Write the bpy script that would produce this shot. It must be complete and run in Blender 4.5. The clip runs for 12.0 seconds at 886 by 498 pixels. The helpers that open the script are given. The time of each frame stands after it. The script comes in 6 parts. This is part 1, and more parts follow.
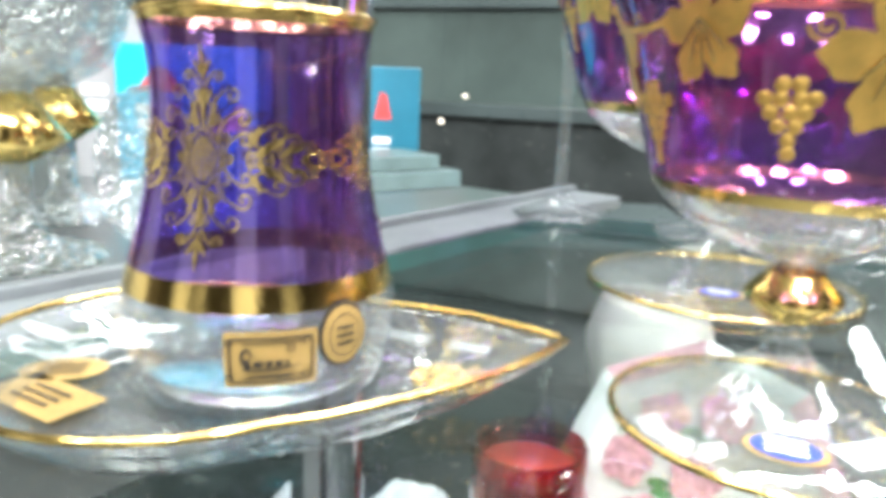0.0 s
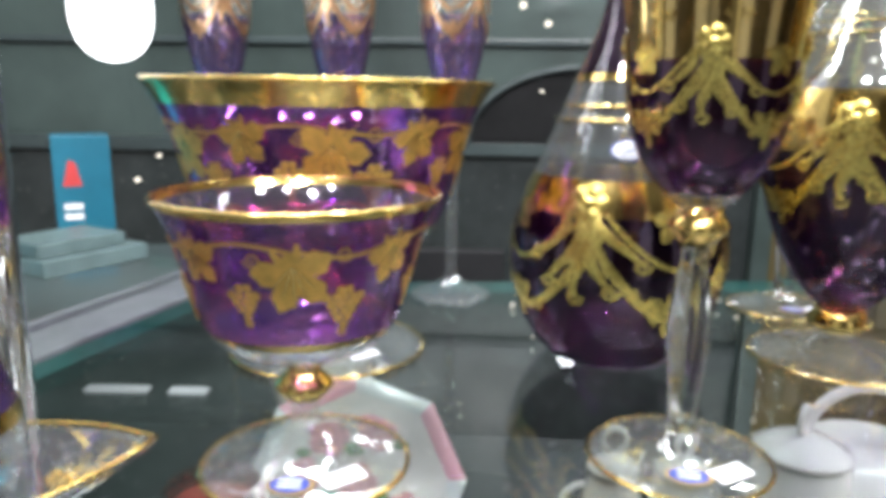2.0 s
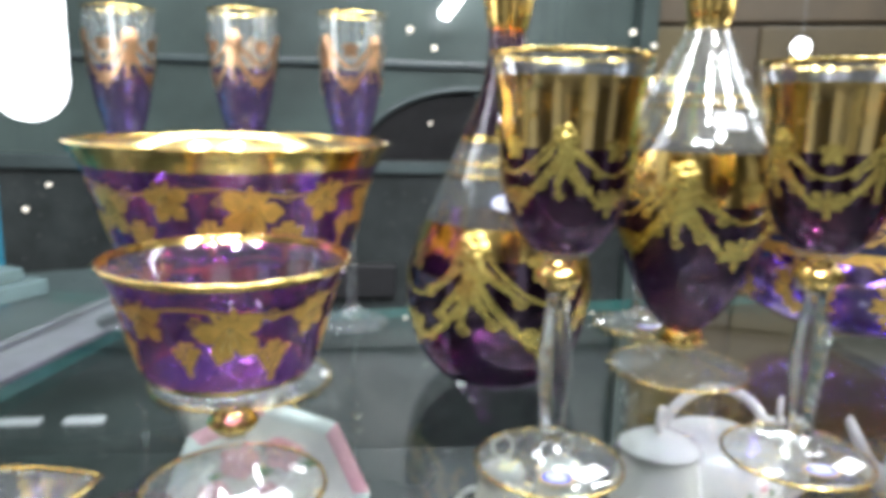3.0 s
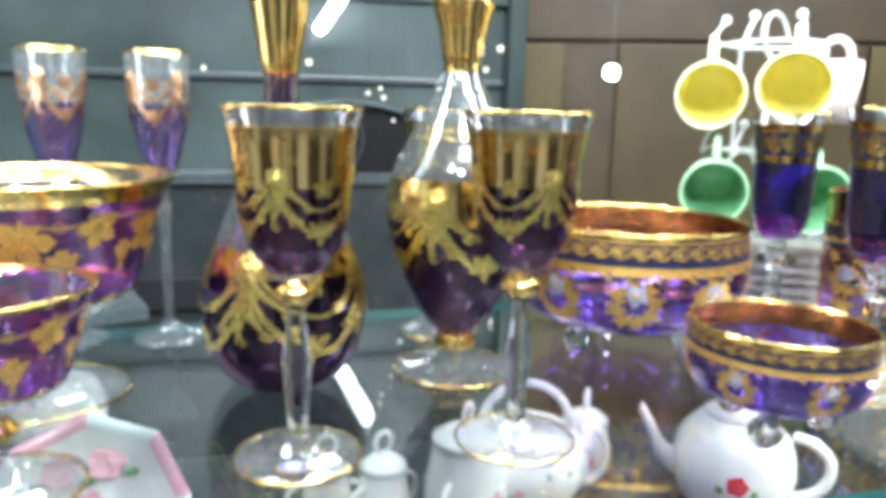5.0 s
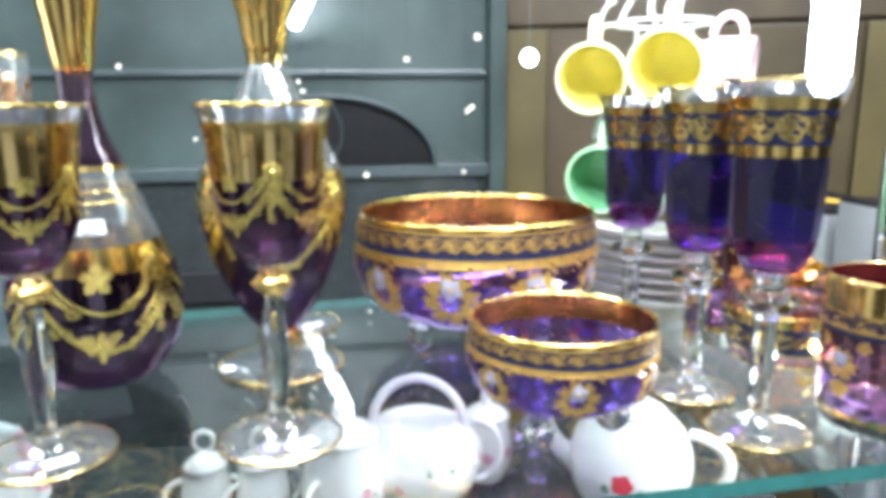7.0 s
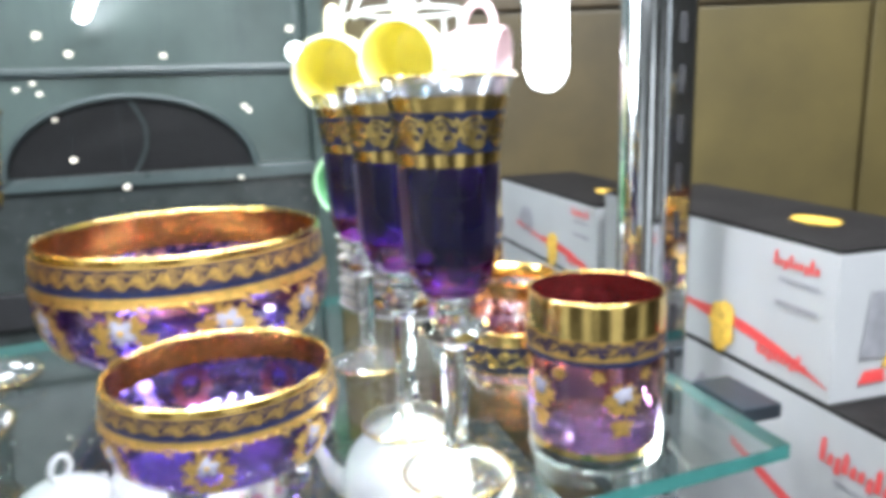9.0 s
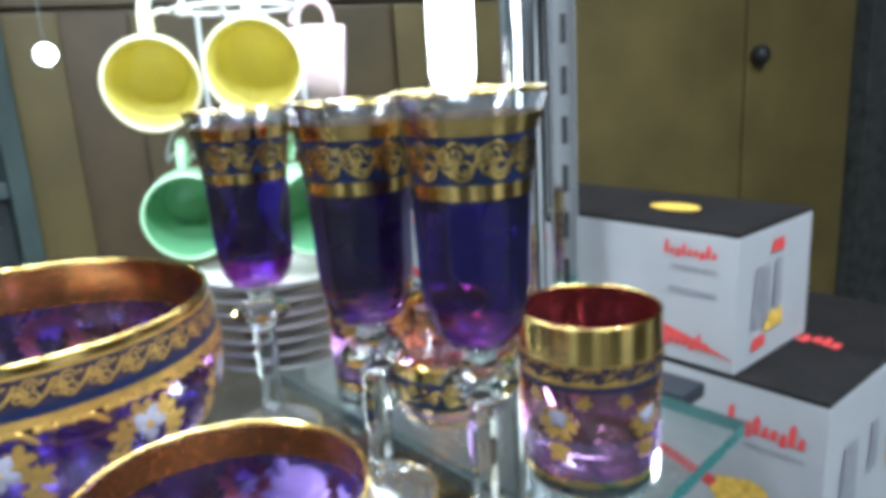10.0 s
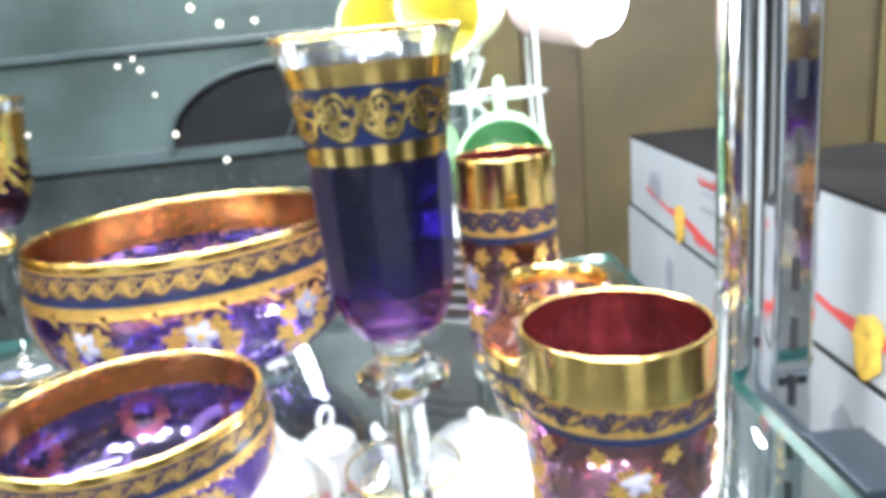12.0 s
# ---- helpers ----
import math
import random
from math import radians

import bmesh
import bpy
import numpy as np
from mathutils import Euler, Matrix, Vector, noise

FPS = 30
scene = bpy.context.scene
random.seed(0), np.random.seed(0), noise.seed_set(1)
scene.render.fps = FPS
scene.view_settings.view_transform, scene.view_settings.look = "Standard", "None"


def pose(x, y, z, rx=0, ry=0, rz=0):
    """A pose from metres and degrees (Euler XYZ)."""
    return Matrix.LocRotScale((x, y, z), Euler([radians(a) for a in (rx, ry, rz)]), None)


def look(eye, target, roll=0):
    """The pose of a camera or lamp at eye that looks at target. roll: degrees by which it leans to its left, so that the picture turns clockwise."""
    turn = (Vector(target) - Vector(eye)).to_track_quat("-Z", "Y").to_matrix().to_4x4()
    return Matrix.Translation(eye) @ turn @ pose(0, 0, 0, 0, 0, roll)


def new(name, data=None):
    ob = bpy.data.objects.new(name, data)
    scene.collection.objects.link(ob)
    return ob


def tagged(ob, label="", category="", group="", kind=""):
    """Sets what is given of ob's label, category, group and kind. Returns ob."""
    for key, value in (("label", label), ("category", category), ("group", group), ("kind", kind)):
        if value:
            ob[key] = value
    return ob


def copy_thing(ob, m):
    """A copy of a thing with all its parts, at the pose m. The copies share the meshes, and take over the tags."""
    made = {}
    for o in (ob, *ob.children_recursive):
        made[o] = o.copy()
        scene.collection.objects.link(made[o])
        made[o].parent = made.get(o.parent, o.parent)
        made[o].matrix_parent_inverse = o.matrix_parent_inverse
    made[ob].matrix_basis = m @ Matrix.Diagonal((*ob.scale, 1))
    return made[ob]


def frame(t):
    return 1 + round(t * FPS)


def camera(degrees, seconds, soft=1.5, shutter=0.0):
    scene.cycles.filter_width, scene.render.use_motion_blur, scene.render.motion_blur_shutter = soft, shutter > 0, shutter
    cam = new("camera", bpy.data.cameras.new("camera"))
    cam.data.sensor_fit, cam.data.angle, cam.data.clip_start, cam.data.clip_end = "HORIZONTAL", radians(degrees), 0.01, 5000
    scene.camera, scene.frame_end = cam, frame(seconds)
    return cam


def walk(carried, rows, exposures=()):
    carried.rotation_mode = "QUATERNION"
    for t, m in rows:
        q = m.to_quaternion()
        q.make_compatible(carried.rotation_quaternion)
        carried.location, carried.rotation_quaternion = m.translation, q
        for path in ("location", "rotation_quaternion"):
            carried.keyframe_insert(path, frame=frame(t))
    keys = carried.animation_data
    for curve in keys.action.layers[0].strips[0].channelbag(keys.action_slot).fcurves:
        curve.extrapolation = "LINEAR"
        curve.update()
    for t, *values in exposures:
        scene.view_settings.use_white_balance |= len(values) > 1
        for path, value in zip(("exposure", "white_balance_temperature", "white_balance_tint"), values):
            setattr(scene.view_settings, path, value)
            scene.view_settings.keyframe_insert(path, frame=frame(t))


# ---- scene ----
cam = camera(62.9, 12.0, soft=5.6, shutter=0.4)
PATH = [
    (0, (0.0619, 0.0692, 0.0715), (0.008, 2.018, -0.373), 2.5),
    (0.5, (0.0603, 0.0569, 0.0913), (0.241, 1.990, -0.390), 2.7),
    (1, (0.0697, 0.0252, 0.1124), (0.334, 1.942, -0.395), 0.5),
    (1.5, (0.0873, -0.0001, 0.1251), (0.538, 1.895, -0.327), 0.3),
    (2, (0.1056, -0.0163, 0.1282), (0.714, 1.843, -0.286), 0.8),
    (2.5, (0.0974, -0.0344, 0.1470), (0.838, 1.773, -0.283), 1.4),
    (3, (0.0848, -0.0546, 0.1552), (0.974, 1.694, -0.236), 1.4),
    (3.5, (0.0859, -0.0743, 0.1664), (1.180, 1.556, -0.215), 1.5),
    (5.5, (0.1651, -0.1577, 0.1774), (1.238, 1.488, -0.199), 1.2),
    (6, (0.2037, -0.1734, 0.1795), (1.195, 1.516, -0.224), 0.4),
    (6.5, (0.2403, -0.1915, 0.1781), (1.204, 1.515, -0.222), -0.3),
    (8.5, (0.3632, -0.2385, 0.1738), (1.396, 1.423, -0.243), -0.8),
    (9, (0.3936, -0.2188, 0.1804), (1.628, 1.295, -0.250), -1.9),
    (9.5, (0.3816, -0.1586, 0.1862), (1.881, 1.085, -0.267), -3.6),
    (10, (0.3507, -0.0820, 0.1944), (2.094, 0.769, -0.291), -3.4),
    (10.5, (0.3384, -0.0777, 0.1827), (2.087, 0.748, -0.329), -3.6),
    (11, (0.3854, -0.1196, 0.1778), (1.794, 1.203, -0.339), -6.4),
    (11.5, (0.5125, -0.1584, 0.1649), (1.440, 1.540, -0.341), -5.0),
    (12, (0.5224, -0.1924, 0.1788), (1.286, 1.579, -0.350), -5.7),
]
walk(cam, [(t, look(eye, target, roll)) for t, eye, target, roll in PATH],
     [(0, 0.78, 6700, 9), (0.5, 0.7, 6650, 9), (1, 0.56, 6600, 11), (1.5, -0.06, 6600, 12), (2.5, 0.06, 6450, 11), (3, 0.1, 6400, 11), (3.5, 0.26, 6300, 10), (5.5, 0.52, 5950, 9), (6, 0.78, 5900, 11), (6.5, 0.56, 5950, 9), (8.5, 0.66, 6100, 9), (9, 0.64, 6200, 8), (9.5, 0.26, 5700, 4), (10, 0.0, 5650, 5), (10.5, 0.14, 5750, 6), (11, 0.62, 5900, 5), (11.5, 0.98, 6100, 7), (12, 0.98, 6100, 8)])

# ---- light ----
W = bpy.data.worlds.new("room_air")
W.use_nodes = True
W.node_tree.nodes["Background"].inputs[0].default_value = (0.62, 0.72, 0.78, 1)
W.node_tree.nodes["Background"].inputs[1].default_value = 0.12
scene.world = W


def area(name, at, to, sx, sy, watts, color):
    d = bpy.data.lights.new(name, "AREA")
    d.shape, d.size, d.size_y, d.energy, d.color = "RECTANGLE", sx, sy, watts, color
    o = new(name, d)
    o.matrix_world = look(at, to)
    return o


# cool light of the strip lamps under the shelf above, and of the shop's ceiling behind the viewer
area("shelf_light_back", (0.42, 0.34, 0.52), (0.42, 0.24, 0), 0.9, 0.025, 7.5, (0.93, 0.97, 1.0))
area("shelf_light_side", (0.74, 0.10, 0.46), (0.66, 0.10, 0), 0.05, 0.35, 0.9, (0.93, 0.97, 1.0))
for sx, sy in ((-0.85, -0.75), (-0.45, -1.25), (0.0, -0.65), (0.30, -1.15), (0.70, -0.60), (1.05, -1.0)):
    area("shop_ceiling_spot", (sx, sy, 1.72), (0.3, 0.2, 0), 0.16, 0.16, 22.5, (0.96, 0.98, 1.0))
# Unseen lamp added to light the partition and cupboards.
area("aisle_light", (-0.30, 1.0, 1.5), (-0.25, 1.45, 0.0), 0.9, 0.3, 10.0, (0.95, 1.0, 0.98))


# Fill added under the glass to brighten the porcelain; no lamp known there.
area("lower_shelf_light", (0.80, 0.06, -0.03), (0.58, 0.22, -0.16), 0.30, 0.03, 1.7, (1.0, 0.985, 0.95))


# ---- materials ----
def nodes_of(name):
    m = bpy.data.materials.new(name)
    m.use_nodes = True
    t = m.node_tree
    t.nodes.clear()
    out = t.nodes.new("ShaderNodeOutputMaterial")
    return m, t, out


def noise_tex(t, scale, detail=3.0, rough=0.55):
    c = t.nodes.new("ShaderNodeTexCoord")
    n = t.nodes.new("ShaderNodeTexNoise")
    n.inputs["Scale"].default_value, n.inputs["Detail"].default_value, n.inputs["Roughness"].default_value = scale, detail, rough
    t.links.new(c.outputs["Object"], n.inputs["Vector"])
    return n


def ramp(t, src, stops):
    r = t.nodes.new("ShaderNodeValToRGB")
    e = r.color_ramp.elements
    e[0].position, e[0].color = stops[0][0], (*stops[0][1], 1)
    e[1].position, e[1].color = stops[-1][0], (*stops[-1][1], 1)
    for p, c in stops[1:-1]:
        x = e.new(p)
        x.color = (*c, 1)
    t.links.new(src, r.inputs[0])
    return r


def surface(name, color, rough=0.5, metal=0.0, vary=0.15, scale=60, bump=0.05, bump_scale=400, spec=0.5, coat=0.0):
    """An opaque surface with two scales of variation and a fine relief."""
    m, t, out = nodes_of(name)
    b = t.nodes.new("ShaderNodeBsdfPrincipled")
    n = noise_tex(t, scale, 4)
    lo = [c * (1 - vary) for c in color]
    hi = [min(1, c * (1 + vary)) for c in color]
    r = ramp(t, n.outputs[0], [(0.3, lo), (0.7, hi)])
    t.links.new(r.outputs[0], b.inputs["Base Color"])
    b.inputs["Metallic"].default_value = metal
    b.inputs["Specular IOR Level"].default_value = spec
    b.inputs["Coat Weight"].default_value = coat
    f = noise_tex(t, bump_scale, 2)
    mr = t.nodes.new("ShaderNodeMapRange")
    mr.inputs["To Min"].default_value, mr.inputs["To Max"].default_value = max(0.02, rough * 0.75), min(1, rough * 1.25)
    t.links.new(f.outputs[0], mr.inputs["Value"])
    t.links.new(mr.outputs[0], b.inputs["Roughness"])
    if bump:
        bp = t.nodes.new("ShaderNodeBump")
        bp.inputs["Strength"].default_value, bp.inputs["Distance"].default_value = bump, 0.001
        t.links.new(f.outputs[0], bp.inputs["Height"])
        t.links.new(bp.outputs[0], b.inputs["Normal"])
    t.links.new(b.outputs[0], out.inputs[0])
    return m


def sheet_glass(name, stops, gloss=0.06, scale=25, gloss_tint=(1, 1, 1), rough=0.02, milky=0.0, wavy=0.02):
    """Thin glass: light passes straight, tinted by the stain; the surface mirrors at a slant."""
    m, t, out = nodes_of(name)
    tr = t.nodes.new("ShaderNodeBsdfTransparent")
    n = noise_tex(t, scale, 2)
    r = ramp(t, n.outputs[0], stops)
    t.links.new(r.outputs[0], tr.inputs[0])
    gl = t.nodes.new("ShaderNodeBsdfGlossy")
    gl.inputs["Color"].default_value = (*gloss_tint, 1)
    gl.inputs["Roughness"].default_value = rough
    bp = t.nodes.new("ShaderNodeBump")
    w = noise_tex(t, 90, 2)
    bp.inputs["Strength"].default_value, bp.inputs["Distance"].default_value = wavy, 0.004
    t.links.new(w.outputs[0], bp.inputs["Height"])
    t.links.new(bp.outputs[0], gl.inputs["Normal"])
    lw = t.nodes.new("ShaderNodeLayerWeight")
    fr = t.nodes.new("ShaderNodeMath")
    fr.operation, fr.inputs[1].default_value = "POWER", 4.5
    t.links.new(lw.outputs["Facing"], fr.inputs[0])
    ad = t.nodes.new("ShaderNodeMath")
    ad.operation, ad.use_clamp = "MULTIPLY_ADD", True
    ad.inputs[1].default_value, ad.inputs[2].default_value = 0.9, gloss
    t.links.new(fr.outputs[0], ad.inputs[0])
    mx = t.nodes.new("ShaderNodeMixShader")
    t.links.new(ad.outputs[0], mx.inputs[0])
    t.links.new(tr.outputs[0], mx.inputs[1])
    t.links.new(gl.outputs[0], mx.inputs[2])
    last = mx
    # White diffuse share stands in for light scattered inside thick clear glass.
    if milky:
        df = t.nodes.new("ShaderNodeBsdfDiffuse")
        df.inputs[0].default_value = (0.85, 0.88, 0.88, 1)
        last = t.nodes.new("ShaderNodeMixShader")
        last.inputs[0].default_value = milky
        t.links.new(mx.outputs[0], last.inputs[1])
        t.links.new(df.outputs[0], last.inputs[2])
    t.links.new(last.outputs[0], out.inputs[0])
    return m


def solid_glass(name, color=(0.97, 0.99, 0.98), rough=0.0, ior=1.5):
    m, t, out = nodes_of(name)
    g = t.nodes.new("ShaderNodeBsdfGlass")
    g.inputs["Color"].default_value = (*color, 1)
    g.inputs["Roughness"].default_value, g.inputs["IOR"].default_value = rough, ior
    bp = t.nodes.new("ShaderNodeBump")
    w = noise_tex(t, 160, 2)
    bp.inputs["Strength"].default_value, bp.inputs["Distance"].default_value = 0.03, 0.003
    t.links.new(w.outputs[0], bp.inputs["Height"])
    t.links.new(bp.outputs[0], g.inputs["Normal"])
    t.links.new(g.outputs[0], out.inputs[0])
    return m


def glow(name, color, strength):
    m, t, out = nodes_of(name)
    e = t.nodes.new("ShaderNodeEmission")
    e.inputs[0].default_value, e.inputs[1].default_value = (*color, 1), strength
    t.links.new(e.outputs[0], out.inputs[0])
    return m


GOLD = surface("gilding", (0.90, 0.64, 0.22), 0.13, 1.0, 0.12, 120, 0.06, 900)
MATT_GOLD = surface("matt_gilding", (0.78, 0.50, 0.14), 0.44, 1.0, 0.2, 200, 0.25, 1500)
SATIN_GOLD = surface("satin_gilding", (0.94, 0.68, 0.20), 0.26, 1.0, 0.22, 160, 0.25, 900)
COPPER = surface("copper_lustre", (0.78, 0.40, 0.08), 0.20, 1.0, 0.22, 30, 0.02, 500)
RUBY = surface("ruby_lustre", (0.36, 0.065, 0.065), 0.08, 0.9, 0.35, 60, 0.03, 500)
ENAMEL_BLUE = surface("blue_enamel", (0.005, 0.011, 0.042), 0.3, 0.0, 0.3, 120, 0.08, 900)
ENAMEL_WHITE = surface("white_enamel", (0.30, 0.29, 0.35), 0.4, 0.0, 0.1, 300, 0.2, 900)
CLEAR = sheet_glass("clear_glass", [(0.3, (0.90, 0.93, 0.93)), (0.7, (0.96, 0.98, 0.98))], 0.08, rough=0.06, wavy=0.08, milky=0.025)
FOOT_GLASS = sheet_glass("thick_clear_glass", [(0.3, (0.88, 0.91, 0.91)), (0.7, (0.96, 0.97, 0.97))], 0.10, rough=0.05, wavy=0.10, milky=0.025)
RIM_GLASS = sheet_glass("thick_rim_glass", [(0.3, (0.8, 0.82, 0.85)), (0.7, (0.9, 0.92, 0.95))], 0.22, rough=0.12)
PURPLE = sheet_glass("amethyst_stain", [(0.3, (0.18, 0.05, 0.34)), (0.5, (0.45, 0.14, 0.48)), (0.7, (0.21, 0.075, 0.48))], 0.09, 30, (0.92, 0.82, 1.0), 0.05)
DARK_PURPLE = sheet_glass("dark_amethyst_stain", [(0.25, (0.035, 0.010, 0.06)), (0.5, (0.13, 0.035, 0.09)), (0.75, (0.035, 0.014, 0.14))], 0.08, 26, (0.9, 0.7, 1.0), 0.05)
BLUE_PURPLE = sheet_glass("blue_violet_stain", [(0.25, (0.05, 0.035, 0.34)), (0.5, (0.13, 0.06, 0.44)), (0.75, (0.035, 0.025, 0.20))], 0.07, 24, (0.75, 0.75, 1.0), 0.28)
INNER_VIOLET = sheet_glass("inner_violet_stain", [(0.3, (0.36, 0.28, 0.70)), (0.7, (0.50, 0.37, 0.76))], 0.10, 30, (0.85, 0.8, 1.0), 0.10)
LAVENDER = sheet_glass("lavender_stain", [(0.25, (0.80, 0.69, 0.95)), (0.5, (0.90, 0.75, 0.92)), (0.75, (0.77, 0.69, 0.95))], 0.11, 30, (0.92, 0.85, 1.0), 0.06)
SOFT_CLEAR = sheet_glass("inner_clear_glass", [(0.3, (0.90, 0.92, 0.95)), (0.7, (0.95, 0.96, 0.98))], 0.03, rough=0.3)
TEA_STAIN = sheet_glass("violet_lustre_stain", [(0.25, (0.30, 0.22, 0.80)), (0.5, (0.50, 0.26, 0.60)), (0.75, (0.28, 0.20, 0.75))], 0.09, 30, (0.85, 0.75, 1.0), 0.03)
CRYSTAL = solid_glass("solid_crystal")


def cut_glass(name):
    """Deep-cut lead crystal: many small facets, each mirroring another way, over clear glass."""
    m, t, out = nodes_of(name)
    vo = t.nodes.new("ShaderNodeTexVoronoi")
    vo.inputs["Scale"].default_value = 260
    tc = t.nodes.new("ShaderNodeTexCoord")
    t.links.new(tc.outputs["Object"], vo.inputs["Vector"])
    bp = t.nodes.new("ShaderNodeBump")
    bp.inputs["Strength"].default_value, bp.inputs["Distance"].default_value = 0.9, 0.004
    t.links.new(vo.outputs["Distance"], bp.inputs["Height"])
    tr = t.nodes.new("ShaderNodeBsdfTransparent")
    tr.inputs[0].default_value = (0.93, 0.96, 0.96, 1)
    gl = t.nodes.new("ShaderNodeBsdfGlossy")
    gl.inputs["Roughness"].default_value = 0.06
    t.links.new(bp.outputs[0], gl.inputs["Normal"])
    # Pale translucent share stands in for light caught in the cuts.
    fr = t.nodes.new("ShaderNodeBsdfTranslucent")
    fr.inputs[0].default_value = (0.86, 0.90, 0.92, 1)
    t.links.new(bp.outputs[0], fr.inputs["Normal"])
    a = t.nodes.new("ShaderNodeMixShader")
    a.inputs[0].default_value = 0.22
    t.links.new(gl.outputs[0], a.inputs[1])
    t.links.new(fr.outputs[0], a.inputs[2])
    b = t.nodes.new("ShaderNodeMixShader")
    r = ramp(t, vo.outputs["Distance"], [(0.1, (0.75, 0.75, 0.75)), (0.6, (0.36, 0.36, 0.36))])
    t.links.new(r.outputs[0], b.inputs[0])
    t.links.new(tr.outputs[0], b.inputs[1])
    t.links.new(a.outputs[0], b.inputs[2])
    t.links.new(b.outputs[0], out.inputs[0])
    return m


CUT = cut_glass("cut_crystal")
SHELF_GLASS = sheet_glass("shelf_glass", [(0.3, (0.88, 0.915, 0.905)), (0.7, (0.91, 0.94, 0.93))], 0.05, 3, rough=0.015, wavy=0.0)
SIDE_GLASS = sheet_glass("satin_shelf_glass", [(0.3, (0.70, 0.78, 0.77)), (0.7, (0.76, 0.83, 0.82))], 0.04, 3, rough=0.35, wavy=0.0)
GLASS_EDGE = surface("green_glass_edge", (0.03, 0.13, 0.12), 0.12, 0.0, 0.2, 40, 0.0, 400, 0.8)
CHROME = surface("chrome", (0.78, 0.80, 0.83), 0.09, 1.0, 0.05, 30, 0.0, 300)
DARK_METAL = surface("dark_painted_metal", (0.02, 0.028, 0.036), 0.35, 0.4, 0.2, 60, 0.04, 500)
GREY_METAL = surface("grey_aluminium", (0.17, 0.19, 0.20), 0.55, 0.3, 0.1, 60, 0.04, 600)
# Near-black for case and knob; also stands for the dark inside slots.
BLACK = surface("near_black", (0.012, 0.012, 0.014), 0.5, 0.0, 0.2, 60)
CHINA = surface("white_porcelain", (0.80, 0.775, 0.735), 0.12, 0.0, 0.03, 40, 0.0, 300, 0.6, 0.4)
CHINA_BLUE = surface("pale_blue_porcelain", (0.68, 0.72, 0.71), 0.14, 0.0, 0.05, 40, 0.0, 300, 0.6, 0.4)
ROSE = surface("painted_rose", (0.70, 0.34, 0.38), 0.25, 0.0, 0.4, 250, 0.0, 300)
ROSE_RED = surface("painted_red_flower", (0.55, 0.03, 0.04), 0.25, 0.0, 0.4, 250, 0.0, 300)
LEAF_GREEN = surface("painted_leaf", (0.10, 0.24, 0.08), 0.25, 0.0, 0.4, 250, 0.0, 300)
YELLOW_OUT = surface("pale_yellow_glaze", (0.86, 0.83, 0.54), 0.16, 0.0, 0.04, 40, 0.0, 300, 0.5, 0.3)
YELLOW_IN = surface("yellow_glaze", (0.86, 0.79, 0.22), 0.2, 0.0, 0.05, 40, 0.0, 300, 0.5, 0.3)
GREEN_OUT = surface("pale_green_glaze", (0.42, 0.68, 0.42), 0.16, 0.0, 0.04, 40, 0.0, 300, 0.5, 0.3)
GREEN_IN = surface("green_glaze", (0.17, 0.42, 0.21), 0.2, 0.0, 0.05, 40, 0.0, 300, 0.5, 0.3)
PINK_OUT = surface("pale_pink_glaze", (0.70, 0.52, 0.54), 0.16, 0.0, 0.04, 40, 0.0, 300, 0.5, 0.3)
WHITE_WIRE = surface("white_enamelled_wire", (0.52, 0.54, 0.53), 0.25, 0.0, 0.05, 60)
CARD = surface("white_card", (0.31, 0.315, 0.325), 0.5, 0.0, 0.04, 25, 0.03, 500)
CARD_DARK = surface("black_card", (0.010, 0.009, 0.009), 0.7, 0.0, 0.3, 25, 0.03, 500, 0.12)
RED_PRINT = surface("red_print", (0.52, 0.05, 0.05), 0.45, 0.0, 0.1, 80, 0.0)
GREY_PRINT = surface("grey_print", (0.20, 0.20, 0.22), 0.5, 0.0, 0.2, 80, 0.0)
GOLD_PRINT = surface("golden_print", (0.60, 0.38, 0.06), 0.4, 0.0, 0.35, 160, 0.0)
CYAN_CARD = surface("cyan_card", (0.01, 0.50, 0.74), 0.4, 0.0, 0.08, 30, 0.02, 500)
WHITE_PRINT = surface("white_print", (0.8, 0.82, 0.84), 0.45, 0.0, 0.04, 60, 0.0)
STICKER = surface("gold_foil_sticker", (0.40, 0.27, 0.095), 0.35, 0.35, 0.1, 200, 0.05, 900)
STICKER_INK = surface("black_sticker_ink", (0.03, 0.025, 0.02), 0.4, 0.0, 0.2, 200, 0.0)
STICKER_BLUE = surface("blue_sticker", (0.03, 0.06, 0.30), 0.35, 0.0, 0.2, 200, 0.0)
PAPER = surface("white_price_tag", (0.78, 0.79, 0.82), 0.6, 0.0, 0.05, 100, 0.05, 700)
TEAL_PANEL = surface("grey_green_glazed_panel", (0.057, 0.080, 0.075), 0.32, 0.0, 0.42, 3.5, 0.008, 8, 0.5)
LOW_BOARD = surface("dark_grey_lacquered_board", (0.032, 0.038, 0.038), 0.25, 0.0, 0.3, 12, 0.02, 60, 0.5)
TEAL_DARK = surface("dark_grey_green_panel", (0.06, 0.08, 0.082), 0.3, 0.0, 0.25, 5, 0.02, 60, 0.5)
OLIVE = surface("olive_brown_wood_panel", (0.108, 0.082, 0.026), 0.5, 0.0, 0.22, 5, 0.08, 90)
OLIVE_BROWN = surface("brown_wood_panel", (0.072, 0.052, 0.019), 0.5, 0.0, 0.25, 6, 0.08, 90)
OLIVE_DARK = surface("dark_brown_wood", (0.07, 0.048, 0.022), 0.45, 0.0, 0.25, 8, 0.08, 90)
STONE = surface("rough_dark_stone", (0.03, 0.033, 0.03), 0.8, 0.0, 0.5, 30, 0.6, 70)
PLASTER = surface("grey_plaster", (0.62, 0.63, 0.62), 0.8, 0.0, 0.12, 3, 0.1, 60)
